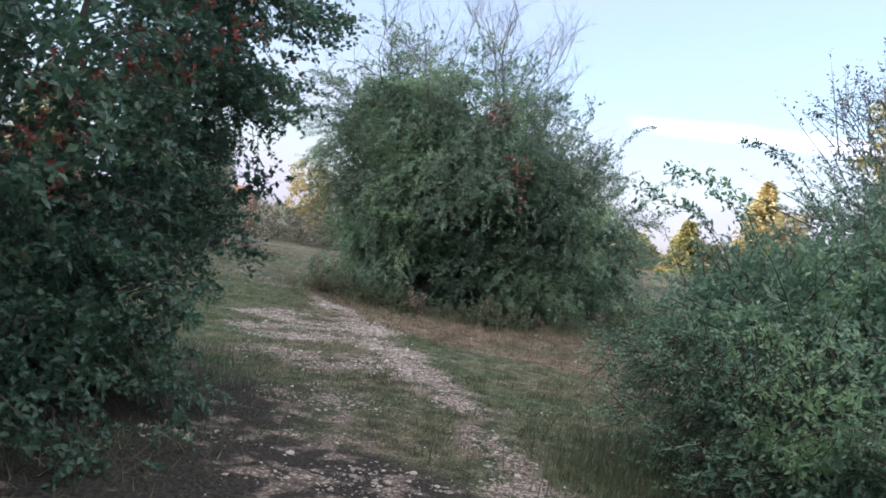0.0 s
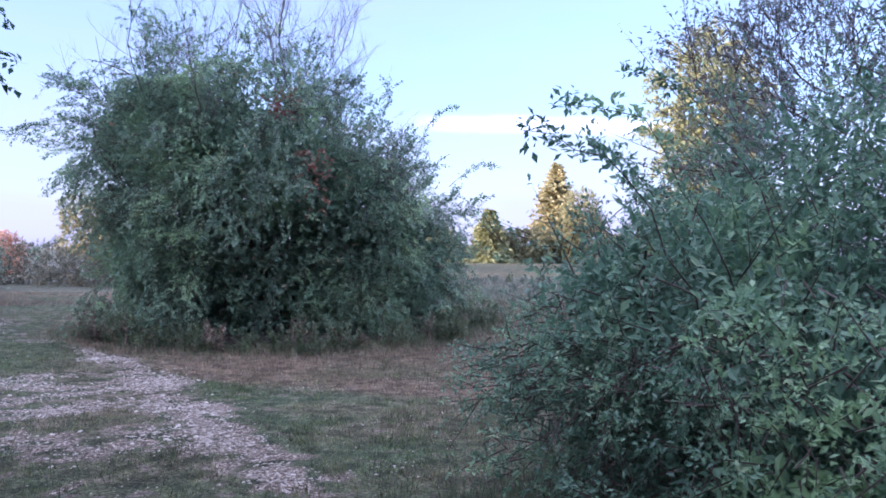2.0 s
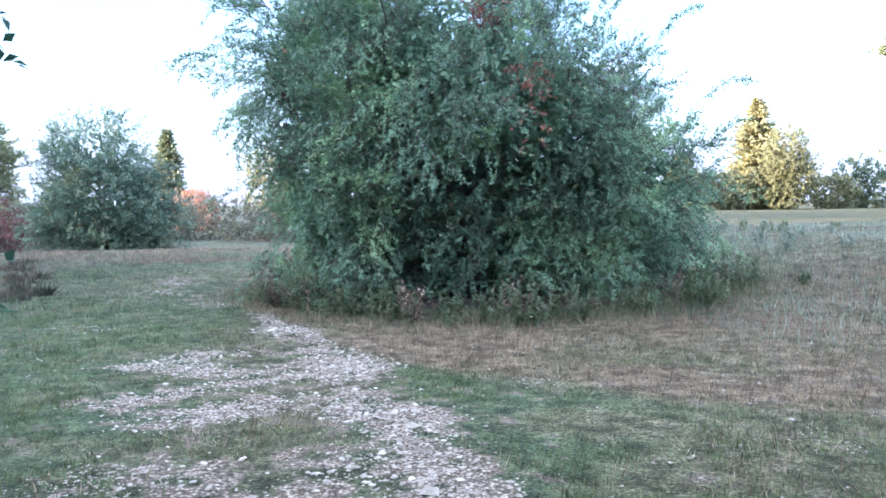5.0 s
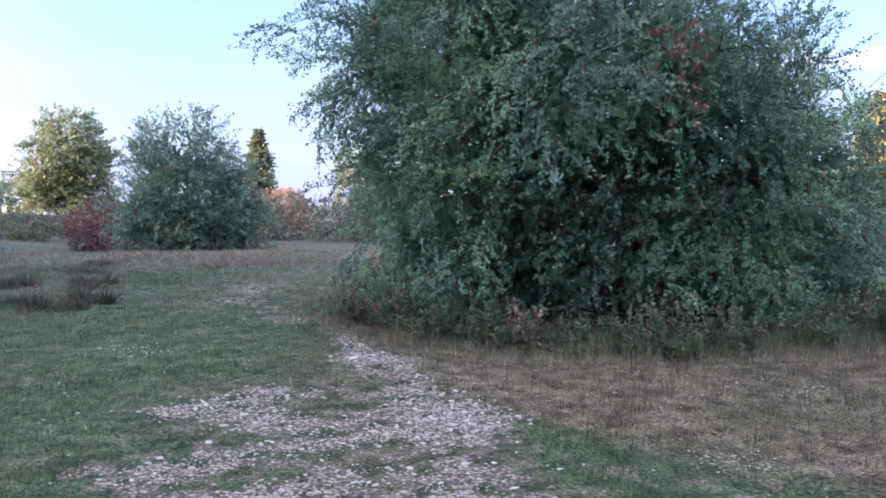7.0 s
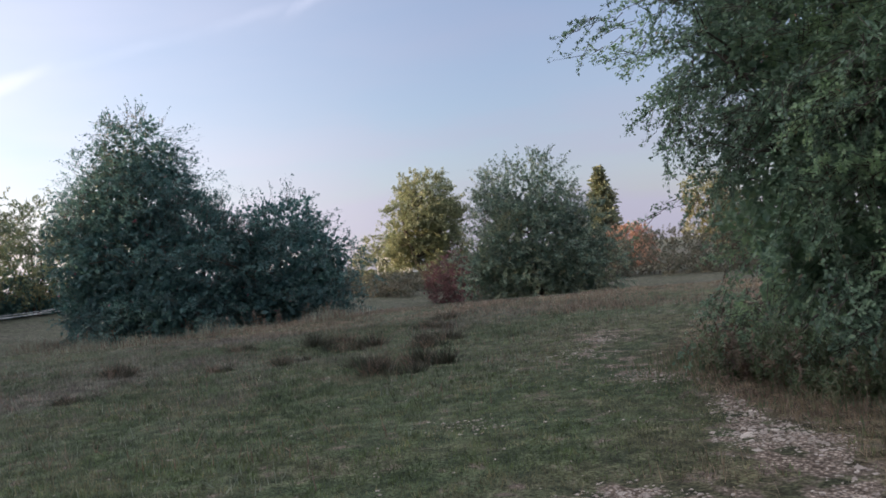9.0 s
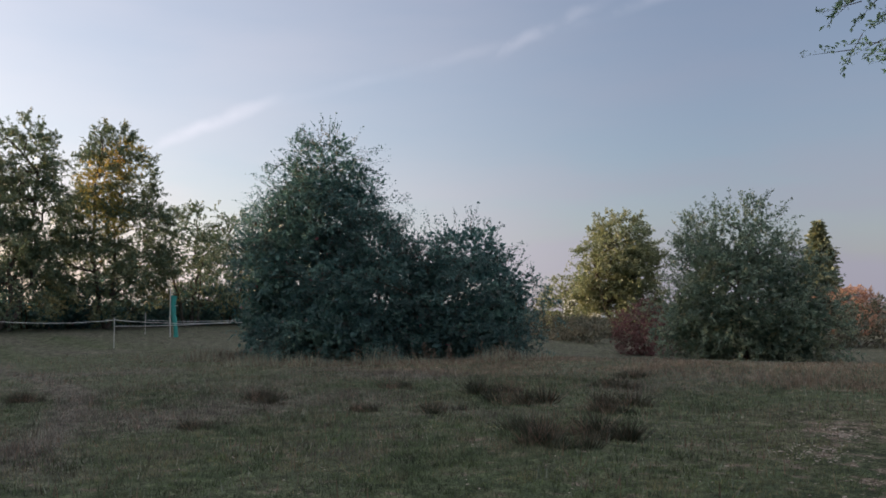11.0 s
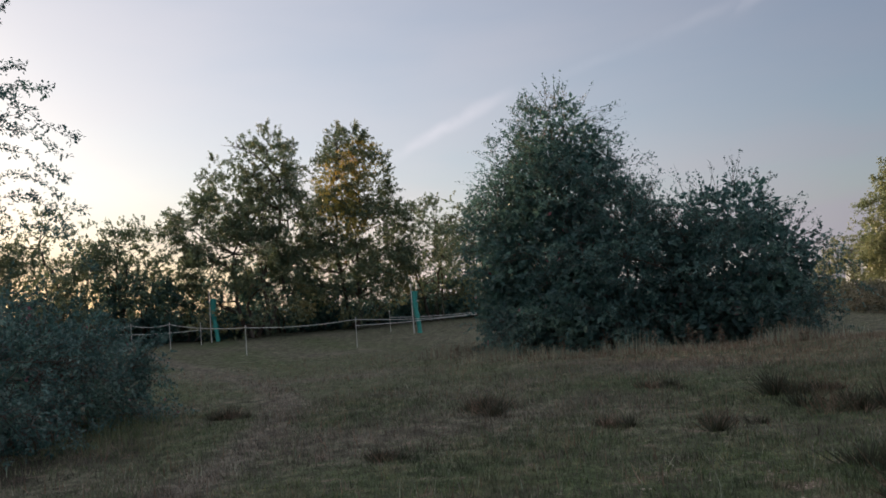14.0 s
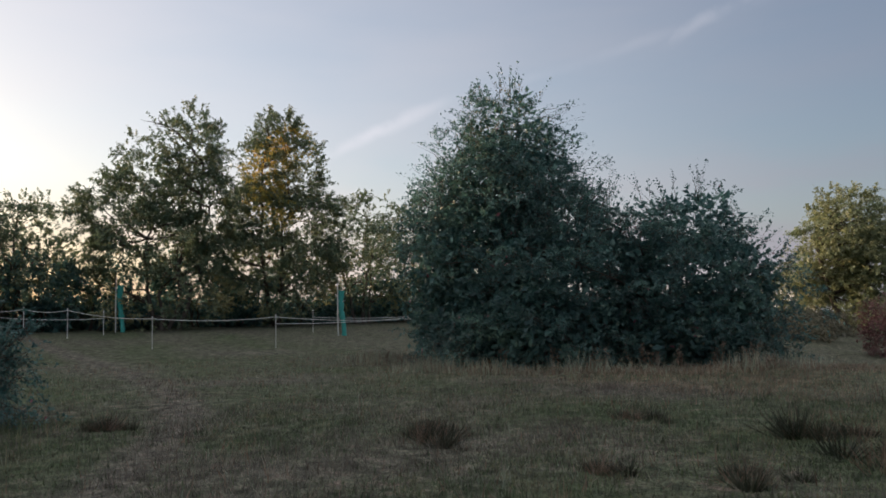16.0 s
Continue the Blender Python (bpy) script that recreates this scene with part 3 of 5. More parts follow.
def limb(rng, a, b, r0, r1, bend=0.12, n=7):
    a, b = np.asarray(a, float), np.asarray(b, float)
    t = np.linspace(0, 1, n)[:, None]
    length = np.linalg.norm(b - a)
    p = a + (b - a) * t
    k = rng.normal(size=3) * bend * length
    p += np.sin(t * math.pi) * k + rng.normal(size=(n, 3)) * 0.02 * length * (t > 0) * (t < 1)
    p[:, 2] += np.sin(t[:, 0] * math.pi) * 0.06 * length
    return tube(p, r0 + (r1 - r0) * t[:, 0] ** 0.8, 6 if r0 > 0.05 else 4), p


def sprays(rng, p, d, length, per, leaf, droop=0.12, width=0.5, spread_out=0.9, face=None):
    """Leaves along twigs that start at p and run along d. Returns leaf and twig arrays."""
    n = len(p)
    u = rng.uniform(0.08, 1.0, (n, per))
    L = length[:, None]
    bow = np.zeros((n, per, 3))
    bow[..., 2] = -droop * L * u * u
    base = p[:, None] + d[:, None] * (u * L)[..., None] + bow
    base += rng.normal(size=base.shape) * leaf * 0.22
    ax = unit(d[:, None] * 0.7 + rng.normal(size=base.shape) * spread_out)
    ax[..., 2] -= 0.15
    ax = unit(ax)
    nm = rng.normal(size=base.shape) * 0.45 + (d * 0.6 if face is None else face * 0.95)[:, None]      # blades turn outwards and up, to the light
    nm[..., 2] += 0.75 if face is None else 0.2
    size = leaf * rng.uniform(0.65, 1.3, (n, per))
    lv = leaf_arrays(base.reshape(-1, 3), ax.reshape(-1, 3), unit(nm).reshape(-1, 3), size.ravel(), (size * width).ravel())
    tip = p + d * length[:, None]
    tip[:, 2] -= droop * length
    return lv, twig_arrays(p - d * length[:, None] * 0.25, tip, 0.0042 + 0.003 * length)


def shell(rng, lobes, n, depth, seed, rough=0.22, gap=-9.0, gap_freq=2.0, floor=0.05):
    """Points in the outer layer of a group of rounded lobes, with an uneven outline and gaps; and the outward way at each."""
    lb = np.array([(*l, 1.0)[:7] for l in lobes], float)
    area = (lb[:, 3] * lb[:, 4] + (lb[:, 3] + lb[:, 4]) * 0.5 * lb[:, 5]) * lb[:, 6]
    got_p, got_d, total = [], [], 0
    while total < n:
        m = int(n * 1.6)
        i = rng.choice(len(lb), m, p=area / area.sum())
        d = unit(rng.normal(size=(m, 3)))
        fr = 1.0 - np.abs(rng.normal(size=m)) * depth
        c, r = lb[i, :3], lb[i, 3:6]
        surf = c + d * r
        fr = fr * (1.0 + rough * waves(surf, 1.6, seed) + 0.5 * rough * waves(surf, 4.5, seed + 1))
        p = c + d * r * fr[:, None]
        keep = (p[:, 2] > floor) & (fr > 0.1) & (waves(p, gap_freq, seed + 2) > gap)
        inside = np.zeros(m, bool)
        for j in range(len(lb)):
            q = ((p - lb[j, :3]) / lb[j, 3:6])
            inside |= ((q * q).sum(1) < 0.4) & (i != j)
        keep &= ~inside
        got_p.append(p[keep])
        got_d.append(unit(d[keep] / r[keep]))
        total += keep.sum()
    return np.concatenate(got_p)[:n], np.concatenate(got_d)[:n]


def woody(name, x, y, label, category, lobes, leaves, seed, twigs=4000, per=16, leaf=0.05, twig=0.45, depth=0.16, gap=-0.75,
          gap_freq=2.0, rough=0.2, shoots=60, shoot_len=0.9, shoot_z=0.35, stems=4, stem_r=0.07, droop=0.15, lift=0.25, fill=0.3, limbs=26,
          group="", bark=None, leaf_width=0.6, shoot_per=16, boughs=0, bough=0.34, bough_gap=-0.45, bough_freq=1.5, hang=0.35, flat=0.32, in_boughs=0.8, fill_leaf=1.7, fill_at=0.76, thin=(), reach=0.75):
    """A bush or tree: stems and limbs, twigs, and a crown of single leaves."""
    rng = np.random.RandomState(seed)
    top = thing(name, x, y, label, category, group)
    lb = np.array([l[:6] for l in lobes], float)
    # stems from the foot into the lobes, then limbs from them to the outer layer
    tubes, ends = [], []
    order = np.argsort(-lb[:, 3] * lb[:, 5])
    for s in range(stems):
        j = order[s % len(lb)]
        foot = np.array([*(rng.normal(size=2) * (0.05 + 0.05 * stems * (stems > 1)) + lb[j, :2] * (0.35 if stems > 1 else 0)), -0.1])
        goal = lb[j, :3] + np.array([0, 0, lb[j, 5] * 0.45]) + rng.normal(size=3) * lb[j, 3:] * 0.15
        t, line = limb(rng, foot, goal, stem_r * rng.uniform(0.8, 1.2), stem_r * 0.3, 0.06, 9)
        tubes.append(t)
        ends.append(line)
    goals, _ = shell(rng, lobes, limbs, 0.3, seed, rough * 0.5)
    for g in goals:
        cand = np.concatenate([e[2:] for e in ends])
        score = np.linalg.norm(cand - g, axis=1) + 1.2 * np.maximum(cand[:, 2] - g[2] + 0.3, 0)
        a = cand[np.argmin(score)]
        t, line = limb(rng, a, g, stem_r * 0.34, 0.008, 0.1, 6)
        tubes.append(t)
        for _ in range(2):
            a2 = line[rng.randint(2, 5)]
            b2 = a2 + unit(g - a + rng.normal(size=3) * 0.9 * np.linalg.norm(g - a)) * rng.uniform(0.3, 0.6) * np.linalg.norm(g - a)
            tubes.append(limb(rng, a2, b2, stem_r * 0.18, 0.005, 0.1, 5)[0])
    v, f = join(tubes)
    part("trunk", build_mesh("trunk", v, f, bark or BARK, True), top)
    # crown
    lv, tw = [], []
    p, d = shell(rng, lobes, twigs, depth, seed, rough, gap, gap_freq)
    face = unit(d + np.array([0, 0, 0.8]))
    if boughs:        # most twigs gather in boughs that run outward and hang, with hollows between them
        bp, bd = shell(rng, lobes, boughs, 0.06, seed + 9, rough, bough_gap, bough_freq)
        bd = bd + rng.normal(size=bd.shape) * 0.45
        bd[:, 2] -= hang
        bd = unit(bd)
        run = bough * rng.uniform(1.4, 3.2, boughs)
        k = rng.uniform(size=len(p)) < in_boughs
        j = rng.randint(0, boughs, k.sum())
        side = unit(np.cross(bd, np.array([0, 0, 1.0])))
        upper = np.cross(side, bd)
        t = rng.uniform(reach - 1.25, reach, k.sum())
        off = (side[j] * rng.normal(size=(k.sum(), 1)) * 0.6 + upper[j] * rng.normal(size=(k.sum(), 1)) * flat * 0.6) * bough * (1.1 - np.abs(t))[:, None]
        face[k] = unit(upper[j] + np.array([0, 0, 0.15]))
        p[k] = bp[j] + bd[j] * (run[j] * t)[:, None] + off
        p[k, 2] -= hang * 0.5 * run[j] * np.maximum(t, 0) ** 2
        d[k] = bd[j] * 0.9 + off / bough * 0.8
        low = p[:, 2] < 0.06
        p[low, 2] = 0.06 + rng.uniform(0, 0.3, low.sum())
    keep = np.ones(len(p), bool)
    for cx, cy, cz, rad, share in thin:      # where the crown has lost most of its leaves
        keep &= (np.linalg.norm(p - np.array([cx, cy, cz]), axis=1) > rad) | (rng.uniform(size=len(p)) < share)
    p, d, face = p[keep], d[keep], face[keep]
    d = d * 0.8 + rng.normal(size=d.shape) * 0.36
    d[:, 2] += lift
    a, b = sprays(rng, p, unit(d), twig * rng.uniform(0.6, 1.25, len(p)), per, leaf, droop, leaf_width, face=face)
    lv.append(a)
    tw.append(b)
    if fill > 0:      # leaves deep in the crown
        p, d = shell(rng, [(*l[:3], *(v * fill_at for v in l[3:6]), (*l, 1.0)[6] ** 2) for l in lobes], int(twigs * fill), 0.24, seed + 50, rough, gap - 0.25, gap_freq)
        for cx, cy, cz, rad, share in thin:
            keep = (np.linalg.norm(p - np.array([cx, cy, cz]), axis=1) > rad) | (rng.uniform(size=len(p)) < share * 0.6)
            p, d = p[keep], d[keep]
        d = d * 0.5 + rng.normal(size=d.shape) * 0.7
        a, b = sprays(rng, p, unit(d), twig * 1.2 * rng.uniform(0.6, 1.25, len(p)), max(6, per // 2), leaf * fill_leaf, droop, leaf_width)
        lv.append(a)
    if shoots:        # long shoots that break the outline
        p, d = shell(rng, lobes, shoots * 3, 0.05, seed, rough, gap, gap_freq)
        pick = np.argsort(-(p[:, 2] + rng.uniform(0, 2.0, len(p))))[:shoots]
        p, d = p[pick], d[pick]
        d = d + rng.normal(size=d.shape) * 0.35
        d[:, 2] += shoot_z
        a, b = sprays(rng, p, unit(d), shoot_len * rng.uniform(0.4, 1.2, len(p)), shoot_per, leaf, droop * 1.4, leaf_width, 0.8)
        lv.append(a)
        tw.append(b)
    v, f = join(lv)
    part("crown", build_mesh("crown", v, f, leaves), top)
    v, f = join(tw)
    part("brushwood", build_mesh("brushwood", v, f, TWIG), top)
    return top


def leaf_patch(top, name, lobes, leaves, seed, twigs=60, per=14, leaf=0.055, twig=0.3, label="", droop=0.3):
    rng = np.random.RandomState(seed)
    p, d = shell(rng, lobes, twigs, 0.3, seed, 0.3)
    d = d + rng.normal(size=d.shape) * 0.6
    a, _ = sprays(rng, p, unit(d), twig * rng.uniform(0.5, 1.3, len(p)), per, leaf, droop, 0.6)
    return part(name, build_mesh(name, *a, leaves), top, label)


def arching(top, shoots, leaves, seed, leaf=0.06, per=26):
    """Single long shoots, from foot to tip in the bush's own space, set with leaves."""
    rng = np.random.RandomState(seed)
    for foot, tip in shoots:
        a, b = np.array(foot, float), np.array(tip, float)
        length = np.linalg.norm(b - a)
        t = np.linspace(0, 1, 9)
        line = a + (b - a) * t[:, None] + np.sin(t * math.pi)[:, None] * np.array([0, 0, 0.2 * length]) + rng.normal(size=(9, 3)) * 0.012 * length
        stem = part("shoot", build_mesh("shoot", *tube(line, 0.005 - 0.0038 * t, 5), TWIG, True), top)
        u = rng.uniform(0.2, 1.0, per * 2)
        p = np.stack([np.interp(u, t, line[:, k]) for k in range(3)], 1)
        d = unit((b - a) / length + rng.normal(size=p.shape) * 0.9)
        lv, _ = sprays(rng, p, d, np.full(len(p), leaf * 1.8), 3, leaf, 0.1, 0.5)
        part("foliage", build_mesh("foliage", *lv, leaves), stem)


def bare_tree(name, x, y, label, height, lean, seed, reach, first=1.2, spread_deg=32, bare=None, r0=0.06, levels=4, kids=4):
    """Leafless branches that fork again and again."""
    rng = np.random.RandomState(seed)
    top = thing(name, x, y, label, "tree")
    stem, fine = [], []

    def grow(a, d, length, r, level):
        n = 6
        pts, q, dd = [a], a.copy(), d.copy()
        for _ in range(n):
            dd = unit(dd + rng.normal(size=3) * 0.13 + np.array([0, 0, 0.09]))
            q = q + dd * length / n
            pts.append(q.copy())
        pts = np.array(pts)
        rr = np.linspace(r, r * 0.45, n + 1)
        if level <= 2:
            (stem if level == 0 else fine).append(tube(pts, rr, 5 if level == 0 else 4))
        else:
            fine.append(tube(pts[::2], rr[::2], 3))
        if level >= levels:
            return
        for k in range(kids + (1 if level else 0)):
            i = rng.randint(4 if level == 0 else 2, n + 1)
            side = unit(rng.normal(size=3))
            ang = radians(spread_deg * rng.uniform(0.5, 1.2))
            nd = unit(dd * math.cos(ang) + side * math.sin(ang))
            grow(pts[i], nd, length * rng.uniform(0.38, 0.6), r * 0.5, level + 1)

    for k in range(first if isinstance(first, int) else 1):
        d0 = unit(np.array([*lean, 1.0]) + rng.normal(size=3) * np.array([1.0, 1.0, 0.2]) * (0.0 if k == 0 else 0.22))
        grow(np.array([rng.normal() * 0.15 * k, rng.normal() * 0.15 * k, -0.1]), d0, height * reach, r0, 0)
    part("trunk", build_mesh("trunk", *join(stem), bare or BARE, True), top)
    part("branchwork", build_mesh("branchwork", *join(fine), bare or BARE), top)
    return top


def conifer(name, x, y, label, height, radius, seed, leaves=None, sparse=1.0, needle=0.45, tiers=64, base=0.04):
    """A spruce: a straight stem and tiers of boughs that hang a little, set with needle sprays."""
    rng = np.random.RandomState(seed)
    top = thing(name, x, y, label, "tree")
    part("trunk", build_mesh("trunk", *tube([(0, 0, -0.2), (0, 0, height * 0.5), (0.05, 0, height)], [0.02 * height, 0.012 * height, 0.01], 7), BARK, True), top)
    lv, tw = [], []
    for i in range(tiers):
        t = (i + rng.uniform(-0.8, 0.8)) / tiers
        z = height * (base + (1.0 - base) * max(t, 0.0))
        r = radius * (1.0 - t) ** 0.85 * rng.uniform(0.8, 1.1) + 0.12
        for a in rng.uniform(0, 6.283, int(7 * sparse) + 3):
            length = r * rng.uniform(0.6, 1.15)
            z = height * (base + (1.0 - base) * max(t, 0.0)) + rng.uniform(-0.25, 0.25)
            d = np.array([math.cos(a), math.sin(a), 0.25 - 0.55 * (1 - t)])
            m = max(3, int(length / 0.16))
            u = (np.arange(m) + 0.6) / m
            p = np.array([0, 0, z]) + d * (u * length)[:, None]
            p[:, 2] += 0.14 * length * (u - 0.3) ** 2
            p = np.repeat(p, 3, 0) + rng.normal(size=(m * 3, 3)) * 0.05
            side = np.cross(d, [0, 0, 1.0])
            ax = unit(d + side * rng.uniform(-1.1, 1.1, (m * 3, 1)) + np.array([0, 0, -0.35]) + rng.normal(size=(m * 3, 3)) * 0.2)
            size = needle * rng.uniform(0.6, 1.3, m * 3) * (1.15 - 0.5 * np.repeat(u, 3))
            nm = rng.normal(size=(m * 3, 3)) + np.array([0, 0, 0.3])
            lv.append(leaf_arrays(p, ax, unit(nm), size, size * 0.5))
            tw.append(twig_arrays(np.array([[0, 0, z]]), (np.array([0, 0, z]) + d * length * 0.95)[None], np.array([0.025])))
    part("crown", build_mesh("crown", *join(lv), leaves or SPRUCE), top)
    part("boughwork", build_mesh("boughwork", *join(tw), TWIG), top)
    return top


# unseen trees added behind the start of the path, to darken the near ground
for k, (x, y, h, r) in enumerate(((-5.6, -0.6, 7.0, 2.8), (5.2, -0.2, 6.0, 2.4), (-3.2, -5.2, 8.0, 3.0), (3.4, -5.4, 8.0, 3.0), (0.2, -8.5, 8.5, 3.2))):
    woody("shade_tree", x, y, "unseen tree added behind the start of the path to block sky light", "tree",
          [(0, 0, h * 0.62, r, r, h * 0.36), (0.3, 0.2, h * 0.3, r * 0.95, r * 0.95, h * 0.3)], DEEP_HAW, 210 + k,
          twigs=420, per=10, leaf=0.32, twig=0.6, depth=0.2, gap=-0.95, rough=0.15, shoots=20, shoot_len=0.6, stems=3, stem_r=0.1, fill=0.5, limbs=10, group="thicket behind the start")

# the big hawthorn beside the track
big = woody("hawthorn_bush", 0.9, 18.5, "large rounded green hawthorn bush with overhanging sprays beside the track", "bush",
            [(-0.5, -0.35, 3.1, 2.6, 2.5, 1.75), (-2.15, 0.0, 3.75, 1.85, 1.9, 1.65), (-0.9, 0.2, 4.35, 1.8, 1.8, 1.3, 0.9), (1.25, 0.0, 2.3, 1.6, 1.9, 1.5), (0.25, 0.1, 3.7, 1.15, 1.5, 1.2, 0.9),
             (2.1, 0.2, 1.3, 1.6, 1.9, 1.45), (-2.15, 0.1, 1.5, 1.6, 1.7, 1.7), (0.2, 0.1, 0.9, 2.8, 1.75, 1.2)],
            HAWTHORN, 21, thin=((1.3, -0.2, 4.5, 1.1, 0.25), (-0.6, 0.0, 5.4, 1.6, 0.6), (0.3, -1.2, 4.6, 1.1, 0.6), (-1.0, -2.3, 1.15, 0.8, 0.15), (0.9, -2.3, 0.8, 0.6, 0.3)), twigs=11400, per=22, leaf=0.047, twig=0.34, depth=0.14, gap=-0.95, rough=0.13, shoots=170, shoot_len=0.6, shoot_z=0.1,
            stems=6, stem_r=0.09, droop=0.22, lift=0.05, fill=0.72, fill_leaf=2.4, fill_at=0.69, limbs=40, boughs=330, bough=0.45, flat=0.16, bough_gap=-0.65, bough_freq=1.8, hang=0.3, in_boughs=0.9)
leaf_patch(big, "red_foliage", [(0.24, -2.95, 3.0, 0.15, 0.2, 0.3), (0.3, -3.05, 2.45, 0.1, 0.2, 0.22), (-0.2, -2.4, 4.1, 0.3, 0.3, 0.15)], RUSSET, 5, 60, 11, 0.05, 0.24, "russet autumn leaves")
bare_tree("bare_tree", -0.2, 18.9, "leafless grey tree standing up through the hawthorn bush", 7.4, (-0.08, 0.0), 8, 0.62, 3, 44, None, 0.032, 4, 4)
bare_tree("bare_tree", 0.35, 18.6, "thin leafless tree rising out of the hawthorn bush", 7.0, (0.10, 0.0), 19, 0.62, 2, 44, None, 0.028, 4, 5)
bare_tree("bare_shrub", 1.75, 18.8, "leafless grey branches on the flank of the hawthorn bush", 4.6, (0.10, -0.05), 14, 0.62, 3, 56, None, 0.03, 4, 5)

# the bush close to the track on the west side
# southern lobes out of view are added to block light on the ground
near_w = woody("hawthorn_bush", -3.62, 6.85, "dark green hawthorn bush with a few red berries and leaves", "bush",
               [(-0.15, 0.0, 1.9, 1.88, 2.2, 1.9), (0.1, -0.1, 3.4, 2.1, 2.6, 1.6), (-2.0, -3.0, 2.0, 1.9, 2.2, 2.0), (-1.2, -2.8, 0.9, 1.4, 1.2, 0.9), (0.75, -2.4, 2.2, 1.25, 1.3, 1.4), (-0.2, -0.6, 1.0, 1.85, 2.1, 1.0), (-1.2, -1.6, 2.2, 1.6, 1.6, 2.2), (-0.4, -1.9, 1.7, 1.5, 1.4, 1.5), (0.7, -2.0, 0.55, 1.0, 0.9, 0.8), (0.2, 0.1, 1.3, 1.4, 1.7, 1.3), (0.2, -0.9, 0.5, 1.5, 1.6, 0.7), (0.8, 0.8, 3.3, 1.0, 1.3, 1.1)],
               DEEP_HAW, 33, reach=0.42, leaf_width=0.66, twigs=9000, per=18, leaf=0.058, twig=0.28, depth=0.12, gap=-1.0, boughs=150, bough=0.42, flat=0.13, in_boughs=0.82, bough_gap=-0.55, hang=0.3, rough=0.09, shoots=40, shoot_len=0.3, shoot_z=0.3,
               stems=5, stem_r=0.07, droop=0.18, lift=0.0, fill=0.4, fill_leaf=1.35, fill_at=0.7, limbs=30)
leaf_patch(near_w, "red_foliage", [(1.55, -1.45, 2.6, 0.4, 0.3, 0.14), (1.9, -1.15, 2.98, 0.22, 0.2, 0.16), (1.4, -2.45, 1.85, 0.2, 0.2, 0.12), (1.2, -2.0, 2.3, 0.25, 0.2, 0.12)], RED_LEAF, 6, 62, 9, 0.04, 0.17, "red autumn leaves")

# the privet and bramble bush close to the track on the east side
near_e = woody("privet_bush", 3.52, 6.3, "leafy green privet bush with long shoots and red creeper leaves", "bush",
               [(-0.1, 0.2, 1.0, 1.6, 1.7, 1.25), (-0.5, -1.2, 0.6, 1.15, 1.1, 0.95), (0.7, 0.3, 1.7, 1.4, 1.6, 1.35), (1.6, -0.5, 1.9, 1.4, 1.6, 1.7), (0.6, -2.3, 0.6, 1.4, 1.0, 1.0), (-0.8, 0.3, 1.25, 1.0, 1.1, 0.85)],
               PRIVET, 44, reach=0.5, twigs=8600, per=18, leaf=0.038, twig=0.30, depth=0.13, gap=-1.0, boughs=300, bough=0.33, hang=0.15, in_boughs=0.9, flat=0.2, rough=0.12, shoots=90, shoot_len=0.6, shoot_z=0.45,
               stems=6, stem_r=0.032, droop=0.12, lift=0.15, fill=0.6, fill_leaf=2.0, limbs=40, leaf_width=0.46)
woody("dogwood_shrub", 5.1, 8.5, "tall airy shrub with thin grey-purple leaves behind the privet", "shrub",
      [(0.0, 0.0, 2.3, 1.5, 1.5, 1.5), (0.9, 0.2, 3.0, 1.4, 1.4, 1.4), (0.2, 0.0, 1.0, 1.5, 1.5, 1.0)], PURPLE_GREY, 46, twigs=2300, per=13, leaf=0.05, twig=0.36, depth=0.22, gap=-0.55, rough=0.2,
      boughs=150, bough=0.26, hang=0.0, shoots=130, shoot_len=0.8, shoot_z=0.6, stems=6, stem_r=0.03, droop=0.08, lift=0.4, fill=0.12, limbs=40, leaf_width=0.42)
leaf_patch(near_e, "creeper_foliage", [(0.6, -0.9, 1.9, 0.5, 0.4, 0.35), (0.9, -1.6, 2.2, 0.5, 0.4, 0.5), (0.4, -2.0, 1.1, 0.4, 0.3, 0.4), (1.0, -1.6, 2.9, 0.4, 0.4, 0.4), (1.3, -1.6, 2.4, 0.6, 0.4, 0.7)], RUSSET, 7, 130, 8, 0.07, 0.35, "red and yellow creeper leaves")

arching(near_e, [((-1.3, -0.8, 1.2), (-2.4, -1.3, 2.1)), ((-1.0, -0.6, 1.3), (-2.1, -1.0, 2.3)), ((-0.9, -0.2, 1.3), (-1.5, 0.2, 2.3)), ((-0.4, 0.0, 1.8), (-1.3, 0.1, 2.7)), ((-1.2, -1.4, 1.0), (-2.0, -1.9, 1.45))], PRIVET, 47, 0.04, 46)
arching(big, [((-3.4, -0.3, 3.3), (-4.3, -0.6, 3.2)), ((-3.3, 0.0, 3.9), (-4.1, -0.2, 4.2)), ((-3.4, -0.6, 2.9), (-4.2, -1.0, 2.5)), ((3.2, -0.4, 2.9), (4.1, -0.8, 3.3)), ((2.6, -0.3, 3.8), (3.3, -0.6, 4.5))], HAWTHORN, 48, 0.045, 44)

